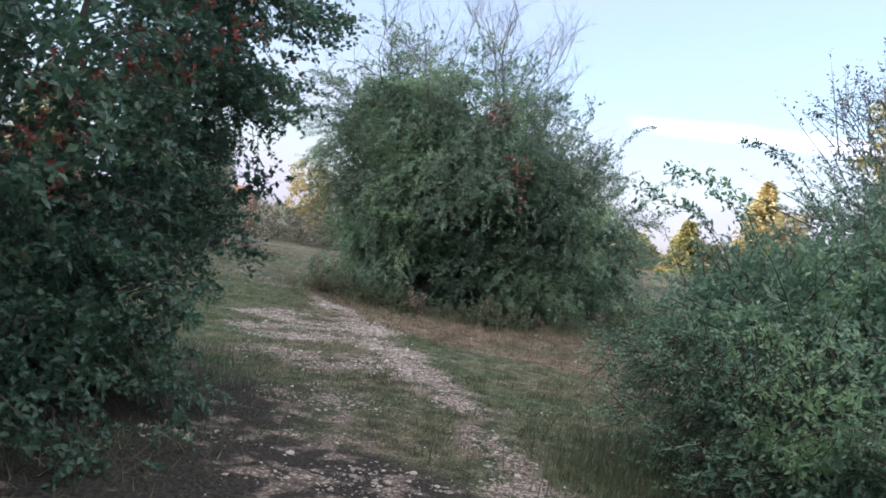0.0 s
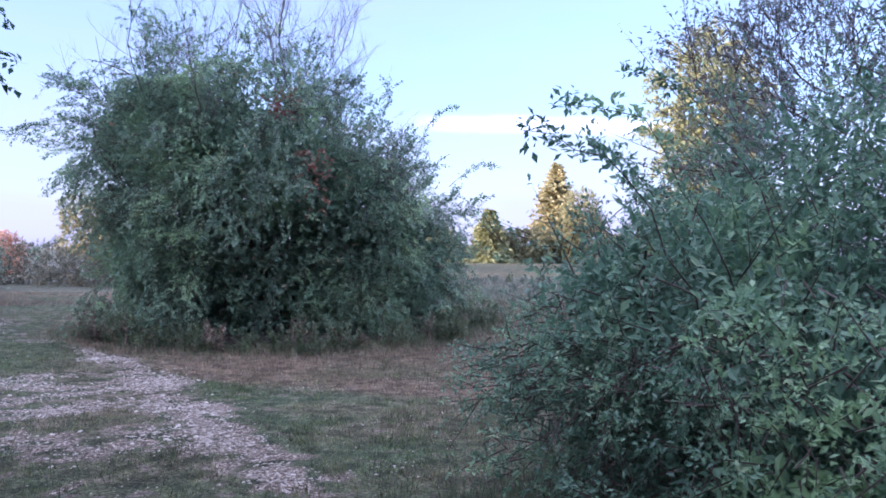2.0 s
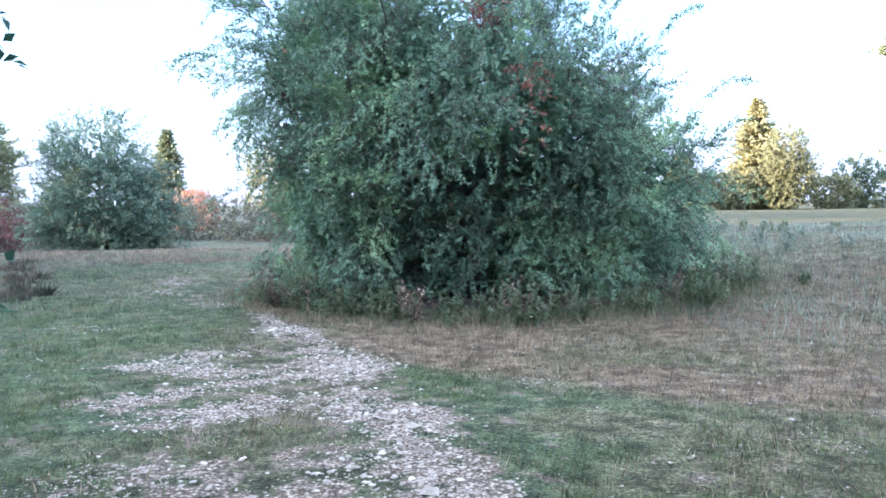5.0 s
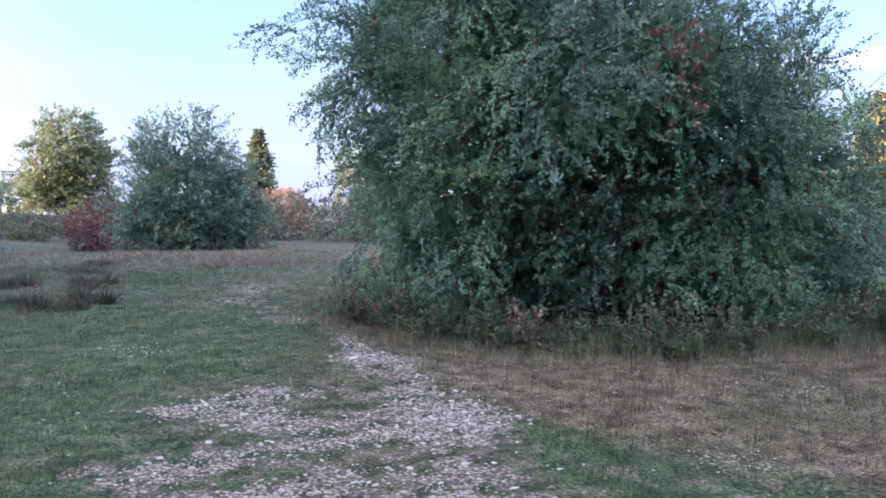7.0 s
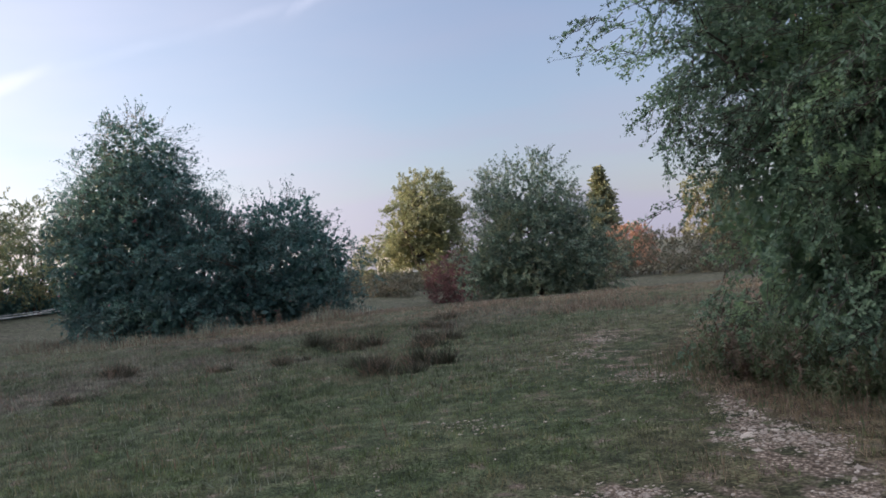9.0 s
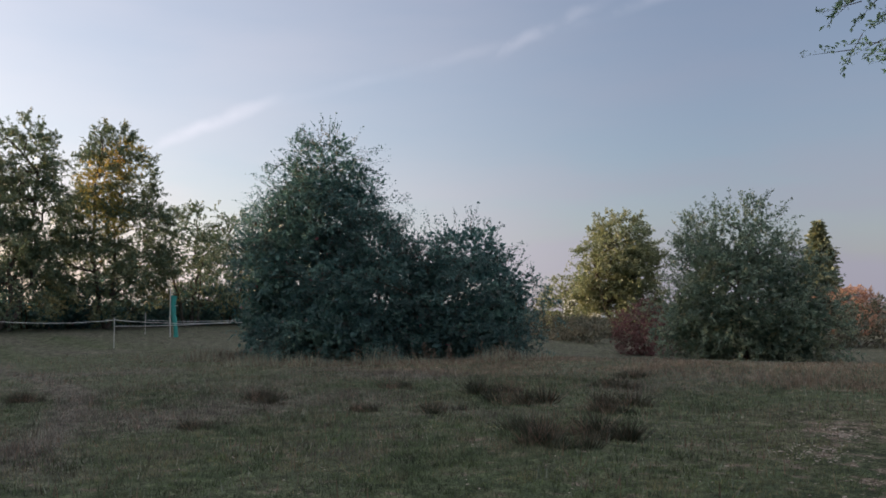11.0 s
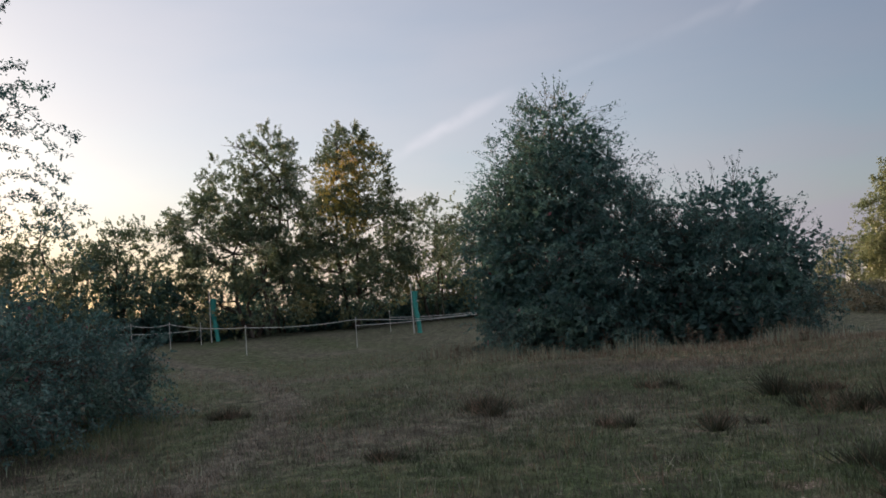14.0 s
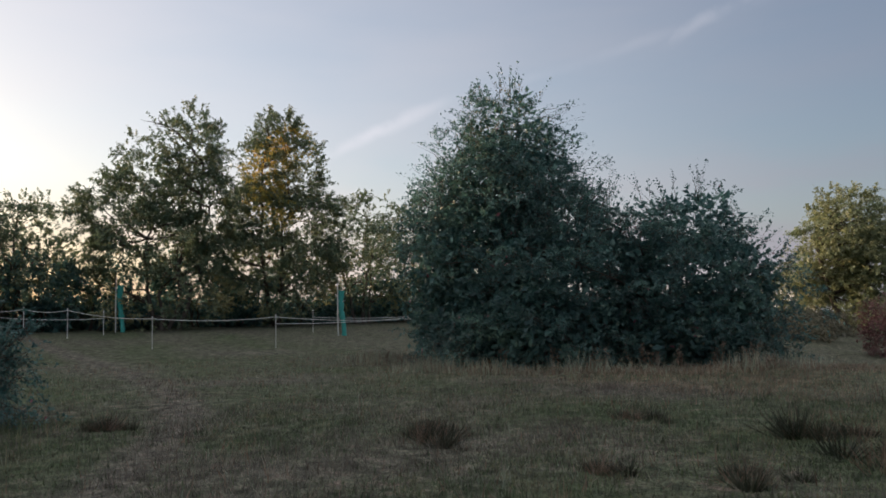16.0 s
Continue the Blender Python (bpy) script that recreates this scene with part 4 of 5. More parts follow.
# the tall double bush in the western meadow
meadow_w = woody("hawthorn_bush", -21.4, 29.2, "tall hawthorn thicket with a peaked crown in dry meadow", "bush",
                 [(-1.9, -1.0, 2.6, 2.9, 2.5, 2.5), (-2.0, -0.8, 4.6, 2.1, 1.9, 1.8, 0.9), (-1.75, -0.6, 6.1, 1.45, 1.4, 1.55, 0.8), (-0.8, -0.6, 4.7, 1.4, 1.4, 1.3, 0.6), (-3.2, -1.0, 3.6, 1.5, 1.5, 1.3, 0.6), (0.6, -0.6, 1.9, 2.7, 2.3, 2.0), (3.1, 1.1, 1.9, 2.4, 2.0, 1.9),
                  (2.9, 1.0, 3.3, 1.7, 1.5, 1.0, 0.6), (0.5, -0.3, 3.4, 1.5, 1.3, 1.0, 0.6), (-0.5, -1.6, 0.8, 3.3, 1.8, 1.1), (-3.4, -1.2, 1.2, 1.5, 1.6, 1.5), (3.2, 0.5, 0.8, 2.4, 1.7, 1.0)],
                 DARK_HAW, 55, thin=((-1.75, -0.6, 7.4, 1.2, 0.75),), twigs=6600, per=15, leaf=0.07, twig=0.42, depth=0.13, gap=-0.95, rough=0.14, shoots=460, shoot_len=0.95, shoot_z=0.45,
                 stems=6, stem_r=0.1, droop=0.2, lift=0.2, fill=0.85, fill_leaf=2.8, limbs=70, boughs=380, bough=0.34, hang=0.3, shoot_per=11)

# brown apex leaves, the tinge of the grazing sun put into their colour
leaf_patch(meadow_w, "sun_tinged_foliage", [(-1.75, -0.6, 6.5, 1.1, 1.0, 1.0), (-1.2, -1.4, 5.4, 1.2, 1.0, 0.9)], SCRUB, 57, 150, 10, 0.075, 0.5, "brown leaves with the low sun's tinge in their colour", -0.1)
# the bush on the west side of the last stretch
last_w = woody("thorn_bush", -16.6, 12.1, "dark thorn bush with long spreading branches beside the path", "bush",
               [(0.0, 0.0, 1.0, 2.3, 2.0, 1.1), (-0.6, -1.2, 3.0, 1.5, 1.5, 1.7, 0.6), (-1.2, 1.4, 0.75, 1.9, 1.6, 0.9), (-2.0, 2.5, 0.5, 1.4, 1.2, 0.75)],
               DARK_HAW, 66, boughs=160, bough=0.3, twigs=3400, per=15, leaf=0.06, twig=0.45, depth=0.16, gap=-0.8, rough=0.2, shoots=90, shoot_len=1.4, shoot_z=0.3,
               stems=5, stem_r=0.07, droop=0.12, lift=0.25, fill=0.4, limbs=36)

arching(last_w, [((1.3, 0.6, 3.2), (3.2, 1.6, 4.2)), ((1.2, 0.4, 3.4), (2.7, 1.4, 4.8)), ((1.5, 0.7, 3.0), (3.9, 1.8, 3.8)), ((1.0, 0.5, 3.6), (2.2, 1.5, 5.2)), ((1.3, 0.5, 3.0), (3.6, 1.9, 2.9)), ((1.2, 0.8, 2.8), (3.4, 2.1, 2.6)), ((1.5, 0.2, 3.2), (4.4, 1.3, 3.5)), ((1.9, 0.6, 2.5), (5.4, 1.8, 2.85)), ((1.9, 0.4, 2.9), (4.8, 1.5, 3.3)), ((2.0, 0.8, 2.1), (4.8, 1.8, 2.25)), ((1.5, 0.8, 3.0), (4.0, 1.8, 3.1)), ((2.1, 0.2, 2.3), (4.6, 1.3, 2.5)), ((1.7, 0.9, 2.0), (4.2, 2.0, 2.0))], DARK_HAW, 49, 0.042, 60)

# beyond the crest of the meadow to the north-west
woody("hawthorn_tree", -13.9, 41.0, "broad hawthorn tree with a thin, sunlit top", "tree",
      [(-0.1, 0.0, 2.4, 2.7, 2.6, 2.3), (-0.2, 0.0, 4.2, 1.9, 1.9, 1.7, 0.9), (1.2, 0.3, 1.5, 2.1, 1.9, 1.6), (-1.4, 0, 1.5, 2.0, 1.8, 1.6)], HAZY_HAW, 71, thin=((0.2, 0.0, 5.4, 1.7, 0.6),),
      twigs=3500, boughs=240, bough=0.36, per=12, leaf=0.1, twig=0.45, depth=0.16, gap=-0.95, bough_gap=-0.6, rough=0.12, shoots=190, shoot_len=1.0, shoot_z=0.4, stems=3, stem_r=0.1, fill=0.5, fill_leaf=2.2, hang=0.2, limbs=40)
woody("lime_tree", -30.4, 60.6, "round yellow-green tree lit by the low sun", "tree",
      [(0.2, 0.0, 5.4, 2.3, 2.4, 2.4), (-1.1, 0.0, 3.9, 2.0, 2.0, 2.0), (1.5, 0.0, 4.0, 1.9, 1.9, 1.9), (1.7, 0, 2.0, 1.6, 1.6, 1.7), (-1.3, 0.2, 3.0, 1.5, 1.4, 1.3), (-2.0, 0.2, 2.2, 1.3, 1.3, 1.2)], LIME, 72,
      twigs=2900, boughs=130, bough=0.42, per=11, leaf=0.145, twig=0.45, depth=0.2, gap=-0.75, bough_gap=-0.5, gap_freq=1.6, rough=0.2, shoots=50, shoot_len=0.6, stems=1, stem_r=0.18, fill=0.5, limbs=40)
for x, y, h, r in ((-35.2, 62.0, 3.7, 2.1), (-28.9, 62.5, 2.3, 1.9)):
    woody("yellow_shrub", x, y, "yellowing shrub beside the round tree", "shrub", [(0, 0, h * 0.5, r, r * 0.8, h * 0.52), (r * -0.4, 0, h * 0.35, r * 0.8, r * 0.7, h * 0.4)], LIME, 170 + int(h * 10),
          twigs=420, per=11, leaf=0.15, twig=0.4, shoots=30, shoot_len=0.5, stems=3, stem_r=0.05, limbs=14, group="shrubs beside the round tree")
woody("red_shrub", -21.3, 46.8, "dull red autumn shrub at the meadow edge", "shrub",
      [(0, 0, 1.3, 1.15, 1.0, 1.3), (0.3, 0, 0.7, 1.35, 1.0, 0.9)], DULL_RED, 73, twigs=560, per=12, leaf=0.09, twig=0.35, shoots=30, shoot_len=0.5, stems=3, stem_r=0.04, limbs=14)
conifer("spruce_tree", -24.5, 85.0, "narrow dark spruce beyond the meadow", 9.4, 3.0, 74)
woody("orange_beech", -20.9, 80.0, "round orange autumn tree catching the sun", "tree",
      [(0, 0, 1.7, 2.5, 2.0, 2.0)], ORANGE, 75, twigs=500, per=12, leaf=0.2, twig=0.5, shoots=12, shoot_len=0.5, stems=2, stem_r=0.1, limbs=14)
woody("birch_tree", -12.2, 72.0, "yellow-green tree behind the big bush", "tree",
      [(0, 0, 3.9, 1.9, 1.7, 2.8), (1.7, 0.5, 2.6, 2.0, 1.7, 2.2)], PALE_GOLD, 76, twigs=900, per=11, leaf=0.17, twig=0.5, shoots=40, shoot_len=0.6, stems=2, stem_r=0.1, limbs=24)
for k, (x, y, s) in enumerate(((-9.5, 52.0, 1.0), (-15.5, 56.0, 1.15), (-19.5, 53.0, 0.9), (-28.0, 50.0, 0.55), (-33.0, 51.0, 1.0), (-5.5, 50.0, 1.1), (-12.5, 55.0, 1.3), (-18.0, 58.0, 1.3), (-23.5, 55.0, 1.2), (-36.5, 54.0, 1.5), (-25.5, 57.0, 1.2), (-29.5, 54.0, 0.55), (-21.0, 60.0, 1.5), (-8.0, 54.0, 1.4))):
    woody("scrub_bush", x, y, "low grey-brown scrub bush along the meadow edge", "bush",
          [(0, 0, 0.8 * s, 2.4, 1.2, 1.0 * s), (1.3, 0.2, 0.6 * s, 1.6, 1.0, 0.9 * s)], SCRUB, 80 + k, twigs=220, per=10, leaf=0.13, twig=0.4, shoots=40, shoot_len=0.5,
          stems=3, stem_r=0.04, limbs=12, group="scrub along the meadow edge")

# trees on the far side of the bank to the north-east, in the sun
conifer("spruce_tree", 27.1, 70.5, "tall open spruce on the rise, lit from the side", 8.8, 3.7, 91, SUNLIT_SPRUCE, 0.9)
woody("birch_tree", 27.8, 66.8, "pale yellow birch beside the spruce", "tree", [(0, 0, 3.9, 1.6, 1.6, 2.1), (0.9, 0.4, 2.4, 1.8, 1.6, 1.9), (-0.8, 0.0, 1.8, 1.6, 1.5, 1.6)], PALE_GOLD, 92,
      twigs=950, per=11, leaf=0.18, twig=0.55, shoots=40, shoot_len=0.6, stems=2, stem_r=0.1, limbs=24)
conifer("young_spruce", 19.5, 66.0, "small yellowish conifer on the rise", 4.2, 2.2, 93, YELLOW)
for k, (x, y, h, r, mat) in enumerate(((23.2, 67.5, 2.8, 2.0, PALE_GOLD), (36.0, 71.0, 3.8, 2.2, OLIVE), (41.0, 70.0, 4.6, 2.6, YELLOW), (46.0, 72.0, 4.0, 2.6, OLIVE), (15.5, 68.0, 2.6, 2.0, YELLOW), (33.0, 70.0, 2.4, 1.9, PALE_GOLD), (20.8, 68.0, 2.6, 1.6, PALE_GOLD))):
    woody("field_tree", x, y, "small field tree in autumn colours on the rise", "tree", [(0, 0, h * 0.55, r, r * 0.9, h * 0.48), (r * 0.5, 0, h * 0.4, r * 0.7, r * 0.7, h * 0.4)], mat, 95 + k,
          twigs=300, per=10, leaf=0.22, twig=0.5, shoots=24, shoot_len=0.6, stems=2, stem_r=0.08, limbs=14, group="trees on the rise")
woody("oak_tree", 20.8, 36.0, "tall golden tree lit by the low sun", "tree", [(0, 0, 8.0, 2.2, 2.2, 2.8), (0.6, 0.4, 5.2, 2.6, 2.4, 2.8), (0.4, 0, 2.8, 2.4, 2.2, 2.2)], YELLOW, 104,
      twigs=1500, boughs=120, bough=0.4, per=11, leaf=0.2, twig=0.5, shoots=40, shoot_len=0.6, stems=2, stem_r=0.12, limbs=24)

# the tree line in the west, against the light
woody("poplar_tree", -44.5, 25.8, "tall loose-crowned tree dark against the evening sky", "tree",
      [(0.3, 1.0, 8.6, 1.6, 1.6, 2.2), (0.1, 2.3, 4.9, 1.8, 1.8, 2.0), (-0.3, -0.7, 7.2, 1.5, 1.5, 1.9), (0.0, -2.1, 5.4, 1.7, 1.6, 1.6), (0.3, 1.3, 6.2, 1.7, 1.8, 1.9), (0, -0.5, 4.0, 2.4, 2.8, 1.9), (0, -0.2, 2.0, 2.4, 3.2, 1.9)], OLIVE, 111,
      thin=((0.0, -0.4, 1.6, 2.6, 0.55),), twigs=4300, boughs=330, bough=0.3, per=17, leaf=0.118, twig=0.42, depth=0.2, gap=-0.6, bough_gap=-0.6, gap_freq=1.7, rough=0.15, shoots=60, shoot_len=0.6, shoot_z=0.6, stems=4, stem_r=0.16, fill=0.12, limbs=60)
gold_poplar = woody("poplar_tree", -44.9, 31.6, "tall oval tree with gold-tinged leaves against the light", "tree",
      [(0, 0.4, 7.8, 1.9, 2.2, 3.2), (0, 0.5, 5.3, 2.3, 3.0, 2.8), (0, -0.9, 3.4, 2.2, 2.5, 2.0), (0, 1.2, 3.2, 2.0, 2.3, 1.9), (0, 0.5, 1.9, 2.2, 2.6, 1.6)], OLIVE, 112, thin=((0.0, 0.5, 1.6, 2.6, 0.5),),
      twigs=4300, boughs=330, bough=0.28, per=17, leaf=0.118, twig=0.4, depth=0.18, gap=-0.85, bough_gap=-0.9, gap_freq=1.7, rough=0.05, shoots=50, shoot_len=0.35, shoot_z=0.6, stems=2, stem_r=0.16, fill=0.12, limbs=50)
# gold patch facing the camera, with light through the leaves in its colour
leaf_patch(gold_poplar, "gold_foliage", [(1.2, -0.9, 7.6, 0.9, 1.1, 1.9), (1.5, -0.6, 5.9, 0.7, 1.3, 1.1), (0.6, 0.5, 9.3, 1.1, 1.2, 1.0)], GOLD, 113, 520, 15, 0.115, 0.4, "gold leaves coloured for the low light shining through")
HEDGE = ((-45.5, 36.8, 7.0, 2.4), (-47.0, 41.0, 7.4, 2.6), (-46.5, 20.6, 6.0, 2.4), (-47.5, 17.2, 7.0, 2.6), (-46.0, 13.6, 5.4, 2.4), (-47.5, 46.0, 7.0, 2.8),
         (-48.0, 9.0, 13.0, 3.6), (-49.0, 3.5, 13.5, 3.8), (-49.0, -2.5, 13.0, 3.8), (-49.0, -8.5, 13.5, 3.8), (-50.0, -14.5, 13.0, 3.8), (-50.0, -20.5, 13.0, 3.8), (-55.0, 6.0, 12.5, 3.8), (-55.0, 0.0, 13.0, 3.8), (-55.0, -6.0, 13.0, 3.8), (-55.0, -12.0, 12.5, 3.8))
for k, (x, y, h, r) in enumerate(HEDGE):
    # the tall trees are unseen, added to keep the sun off the foreground
    tall = h > 10.0
    woody("hedge_tree", x, y, "tall dense unseen tree added to block the low sun" if tall else "hedgerow tree with gaps in its crown against the light", "tree",
          [(0, 0, h * 0.66, r * 0.9, r * 0.95, h * 0.34), (0.2, -0.8, h * 0.45, r, r, h * 0.3), (0, 1.0, h * 0.42, r * 0.9, r, h * 0.28)] + ([(0, 0, h * 0.2, r, r, h * 0.22)] if tall else []), OLIVE, 120 + k,
          twigs=330 if tall else 800, boughs=90, bough=0.4, per=10 if tall else 15, leaf=0.6 if tall else 0.14, twig=0.55, depth=0.26, gap=-0.7 if tall else -0.3, gap_freq=1.8, rough=0.24, shoots=50,
          shoot_len=0.7, shoot_z=0.5, stems=3, stem_r=0.1, fill=0.4 if tall else 0.12, limbs=10 if tall else 30, group="hedgerow trees in the west")
for k, (x, y, h) in enumerate(((-46.0, 23.0, 3.4), (-47.0, 27.8, 3.8), (-46.5, 30.2, 3.2), (-47.0, 34.0, 3.6), (-47.0, 38.4, 3.0), (-46.5, 18.6, 3.8), (-47.0, 15.2, 3.8), (-47.5, 12.0, 3.6), (-46.0, 21.0, 3.4), (-47.5, 25.5, 4.2), (-47.5, 42.5, 3.0))):
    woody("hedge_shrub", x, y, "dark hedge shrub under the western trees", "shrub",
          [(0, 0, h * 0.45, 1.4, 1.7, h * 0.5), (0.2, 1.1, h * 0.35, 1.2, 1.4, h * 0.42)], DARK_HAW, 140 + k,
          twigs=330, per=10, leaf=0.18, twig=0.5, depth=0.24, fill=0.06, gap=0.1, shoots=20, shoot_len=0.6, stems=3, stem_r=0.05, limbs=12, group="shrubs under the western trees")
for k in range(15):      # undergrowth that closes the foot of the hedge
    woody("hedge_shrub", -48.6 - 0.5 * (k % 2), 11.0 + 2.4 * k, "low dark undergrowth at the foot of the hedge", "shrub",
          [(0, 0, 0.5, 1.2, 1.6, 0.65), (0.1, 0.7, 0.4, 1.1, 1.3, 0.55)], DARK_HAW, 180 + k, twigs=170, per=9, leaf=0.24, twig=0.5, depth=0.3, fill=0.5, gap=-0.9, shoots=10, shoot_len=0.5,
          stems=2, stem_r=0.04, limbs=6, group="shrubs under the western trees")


# ---- the electric fence and the tree guards in the west ----
def fence_post(x, y, h, label="thin white plastic fence post with a cap", lean=(0.0, 0.0)):
    post = thing("fence_post", x, y, label, "fence post", "posts of the white tape fence")
    part("shaft", build_mesh("shaft", *tube([(0, 0, -0.1), (lean[0] * 0.5, lean[1] * 0.5, h * 0.5), (lean[0], lean[1], h)], [0.014, 0.0135, 0.013], 7), POST, True), post)
    part("cap", build_mesh("cap", *tube([(lean[0], lean[1], h - 0.03), (lean[0], lean[1], h + 0.015), (lean[0], lean[1], h + 0.03)], [0.022, 0.022, 0.01], 7), POST, True), post)
    return np.array([x + lean[0], y + lean[1], ground_z(x, y) + h])


def fence_tape(a, b, sag, drop=0.06, width=0.022):
    """A white tape that hangs slightly between two posts."""
    a, b = a - np.array([0, 0, drop]), b - np.array([0, 0, drop])
    t = np.linspace(0, 1, 13)[:, None]
    p = a + (b - a) * t
    p[:, 2] -= sag * 4 * (t * (1 - t))[:, 0]
    side = unit(np.cross(b - a, [0, 0, 1.0])) * 0.004
    up = np.array([0, 0, width * 0.5])
    v = np.concatenate([p - up - side, p + up - side, p + up + side, p - up + side])
    n = len(p)
    f = []
    for i in range(n - 1):
        for j in range(4):
            k = (j + 1) % 4
            f += [(j * n + i, j * n + i + 1, k * n + i + 1), (j * n + i, k * n + i + 1, k * n + i)]
    ob = new("fence_tape", build_mesh("fence_tape", v, np.array(f), TAPE))
    return tagged(ob, "white fence tape strung between thin posts", "fence tape", "tapes of the white fence")


tops = [fence_post(x, y, h) for x, y, h in ((-45.0, 18.2, 1.1), (-42.0, 19.6, 1.15), (-40.5, 20.9, 1.15), (-34.5, 22.35, 1.1), (-33.0, 26.2, 1.15), (-30.5, 30.8, 1.1), (-28.5, 33.5, 1.1))]
for a, b in zip(tops[:-1], tops[1:]):
    fence_tape(a, b, 0.10)
back = [fence_post(x, y, h, "thin weathered fence post on the far side") for x, y, h in ((-42.0, 22.6, 1.0), (-39.5, 31.0, 1.0), (-36.5, 36.0, 1.2))]
for a, b in ((tops[0], back[0]), (back[1], back[2]), (tops[4], back[2])):
    fence_tape(a, b, 0.12, 0.3)


def tree_guard(x, y, h, seed):
    """A young tree's tube of teal netting, tied to a stake."""
    rng = np.random.RandomState(seed)
    g = thing("tree_guard", x, y, "teal netting tree guard tied to a thin white stake", "tree guard", "tree guards by the fence")
    t = np.linspace(0, 1, 10)
    line = np.stack([0.05 * np.sin(t * 5 + seed), 0.06 * np.cos(t * 4), t * h * 0.93], 1)
    r = 0.10 + 0.05 * t + rng.normal(size=10) * 0.012
    part("netting", build_mesh("netting", *tube(line, r, 12), TEAL, True), g)
    part("stake", build_mesh("stake", *tube([(0.05, -0.24, -0.1), (0.02, -0.24, h * 0.5), (0.0, -0.23, h * 1.1)], [0.028, 0.026, 0.022], 6), POST, True), g, "thin white stake")
    part("tie", build_mesh("tie", *tube([(0.0, -0.22, h * 0.7), (0.1, 0.0, h * 0.71), (0.0, 0.17, h * 0.72)], [0.012, 0.012, 0.012], 5), TAPE), g)


tree_guard(-37.5, 31.4, 2.1, 1)
tree_guard(-43.5, 23.7, 2.2, 2)


# ---- a white house, glimpsed through the leaves in the north-west ----
def box(x0, x1, y0, y1, z0, z1):
    v = np.array([(x, y, z) for x in (x0, x1) for y in (y0, y1) for z in (z0, z1)], float)
    f = np.array([(0, 1, 3), (0, 3, 2), (4, 6, 7), (4, 7, 5), (0, 4, 5), (0, 5, 1), (2, 3, 7), (2, 7, 6), (0, 2, 6), (0, 6, 4), (1, 5, 7), (1, 7, 3)])
    return v, f


house = thing("house", -46.6, 86.0, "small white gabled house with a grey roof behind a hedge", "house")
gv = np.array([(x, y, z) for y in (-4.0, 4.0) for x, z in ((-2.2, -0.3), (2.2, -0.3), (2.2, 2.2), (0.0, 3.7), (-2.2, 2.2))], float)
gf = [(0, 1, 2), (0, 2, 4), (4, 2, 3), (6, 5, 7), (7, 5, 9), (7, 9, 8)] + [t for a, b in ((0, 1), (1, 2), (2, 3), (3, 4), (4, 0)) for t in ((a, a + 5, b + 5), (a, b + 5, b))]
part("wall", build_mesh("wall", gv, np.array(gf), PLASTER), house)
for side in (-1.0, 1.0):
    rv = np.array([(side * 2.6, y, z) for y in (-4.4, 4.4) for z in (1.98, 2.1)] + [(0.0, y, z) for y in (-4.4, 4.4) for z in (3.75, 3.87)], float)
    rf = np.array([(0, 1, 3), (0, 3, 2), (4, 6, 7), (4, 7, 5), (0, 4, 5), (0, 5, 1), (2, 3, 7), (2, 7, 6), (0, 2, 6), (0, 6, 4), (1, 5, 7), (1, 7, 3)])
    part("roof", build_mesh("roof", rv, rf, ROOF), house)
for x, z in ((-1.1, 0.7), (1.1, 0.7), (0.0, 2.3)):
    w = part("window", build_mesh("window", *box(x - 0.45, x + 0.45, -4.06, -3.98, z, z + 0.95), PLASTER), house, "white window frame")
    part("pane", build_mesh("pane", *box(x - 0.38, x + 0.38, -4.08, -4.0, z + 0.07, z + 0.88), DARK), w, "dark glass")


# ---- grass, weeds and stones ----
def blades(name, x, y, h, w, lean, mat, label, seed, category="grass"):
    """Bent blades of grass as one sheet of stuff."""
    rng = np.random.RandomState(seed)
    n = len(x)
    p = np.stack([x, y, land(x, y) - 0.01], 1)
    a = rng.uniform(0, 6.283, n)
    s = np.stack([np.cos(a), np.sin(a), np.zeros(n)], 1) * (w * rng.uniform(0.7, 1.3, n))[:, None]
    b = rng.uniform(0, 6.283, n)
    hh = h * rng.uniform(0.55, 1.25, n)
    l = (lean * hh * np.abs(rng.normal(size=n)))[:, None]
    tip = p + np.stack([np.cos(b), np.sin(b), np.zeros(n)], 1) * l
    tip[:, 2] += np.sqrt(np.maximum(hh ** 2 - l[:, 0] ** 2, (0.3 * hh) ** 2))
    v = np.stack([p - s, p + s, tip], 1).reshape(-1, 3)
    ob = new(name, build_mesh(name, v, np.arange(n * 3).reshape(-1, 3), mat))
    return tagged(ob, label, category, kind="stuff")


def scatter(rng, n, x0, x1, y0, y1):
    return rng.uniform(x0, x1, n), rng.uniform(y0, y1, n)


def clump(rng, x, y, r):
    """Draw points together into small tufts, ten or so to each."""
    n = len(x)
    j = rng.randint(0, max(n // 10, 1), n)
    pull = rng.uniform(size=n) < 0.7
    return np.where(pull, x[j] + rng.normal(size=n) * r, x), np.where(pull, y[j] + rng.normal(size=n) * r, y)


rng = np.random.RandomState(7)
# short turf
x, y = scatter(rng, 620000, -11.0, 6.0, 4.0, 24.0)
near = np.exp(-np.maximum(np.hypot(x + 1.5, y - 10.5) - 4.5, 0) / 6.0)
q = np.stack([x, y], 1)
keep = (shaded_litter(x, y) < 0.4) & (rng.uniform(size=len(x)) < near) & (stony(x, y) < 0.42 + 0.2 * waves(q, 3.0, 5)) & (dry(x, y) < rng.uniform(0.15, 0.95, len(x)))
x, y = x[keep], y[keep]
x, y = clump(rng, x, y, 0.05)
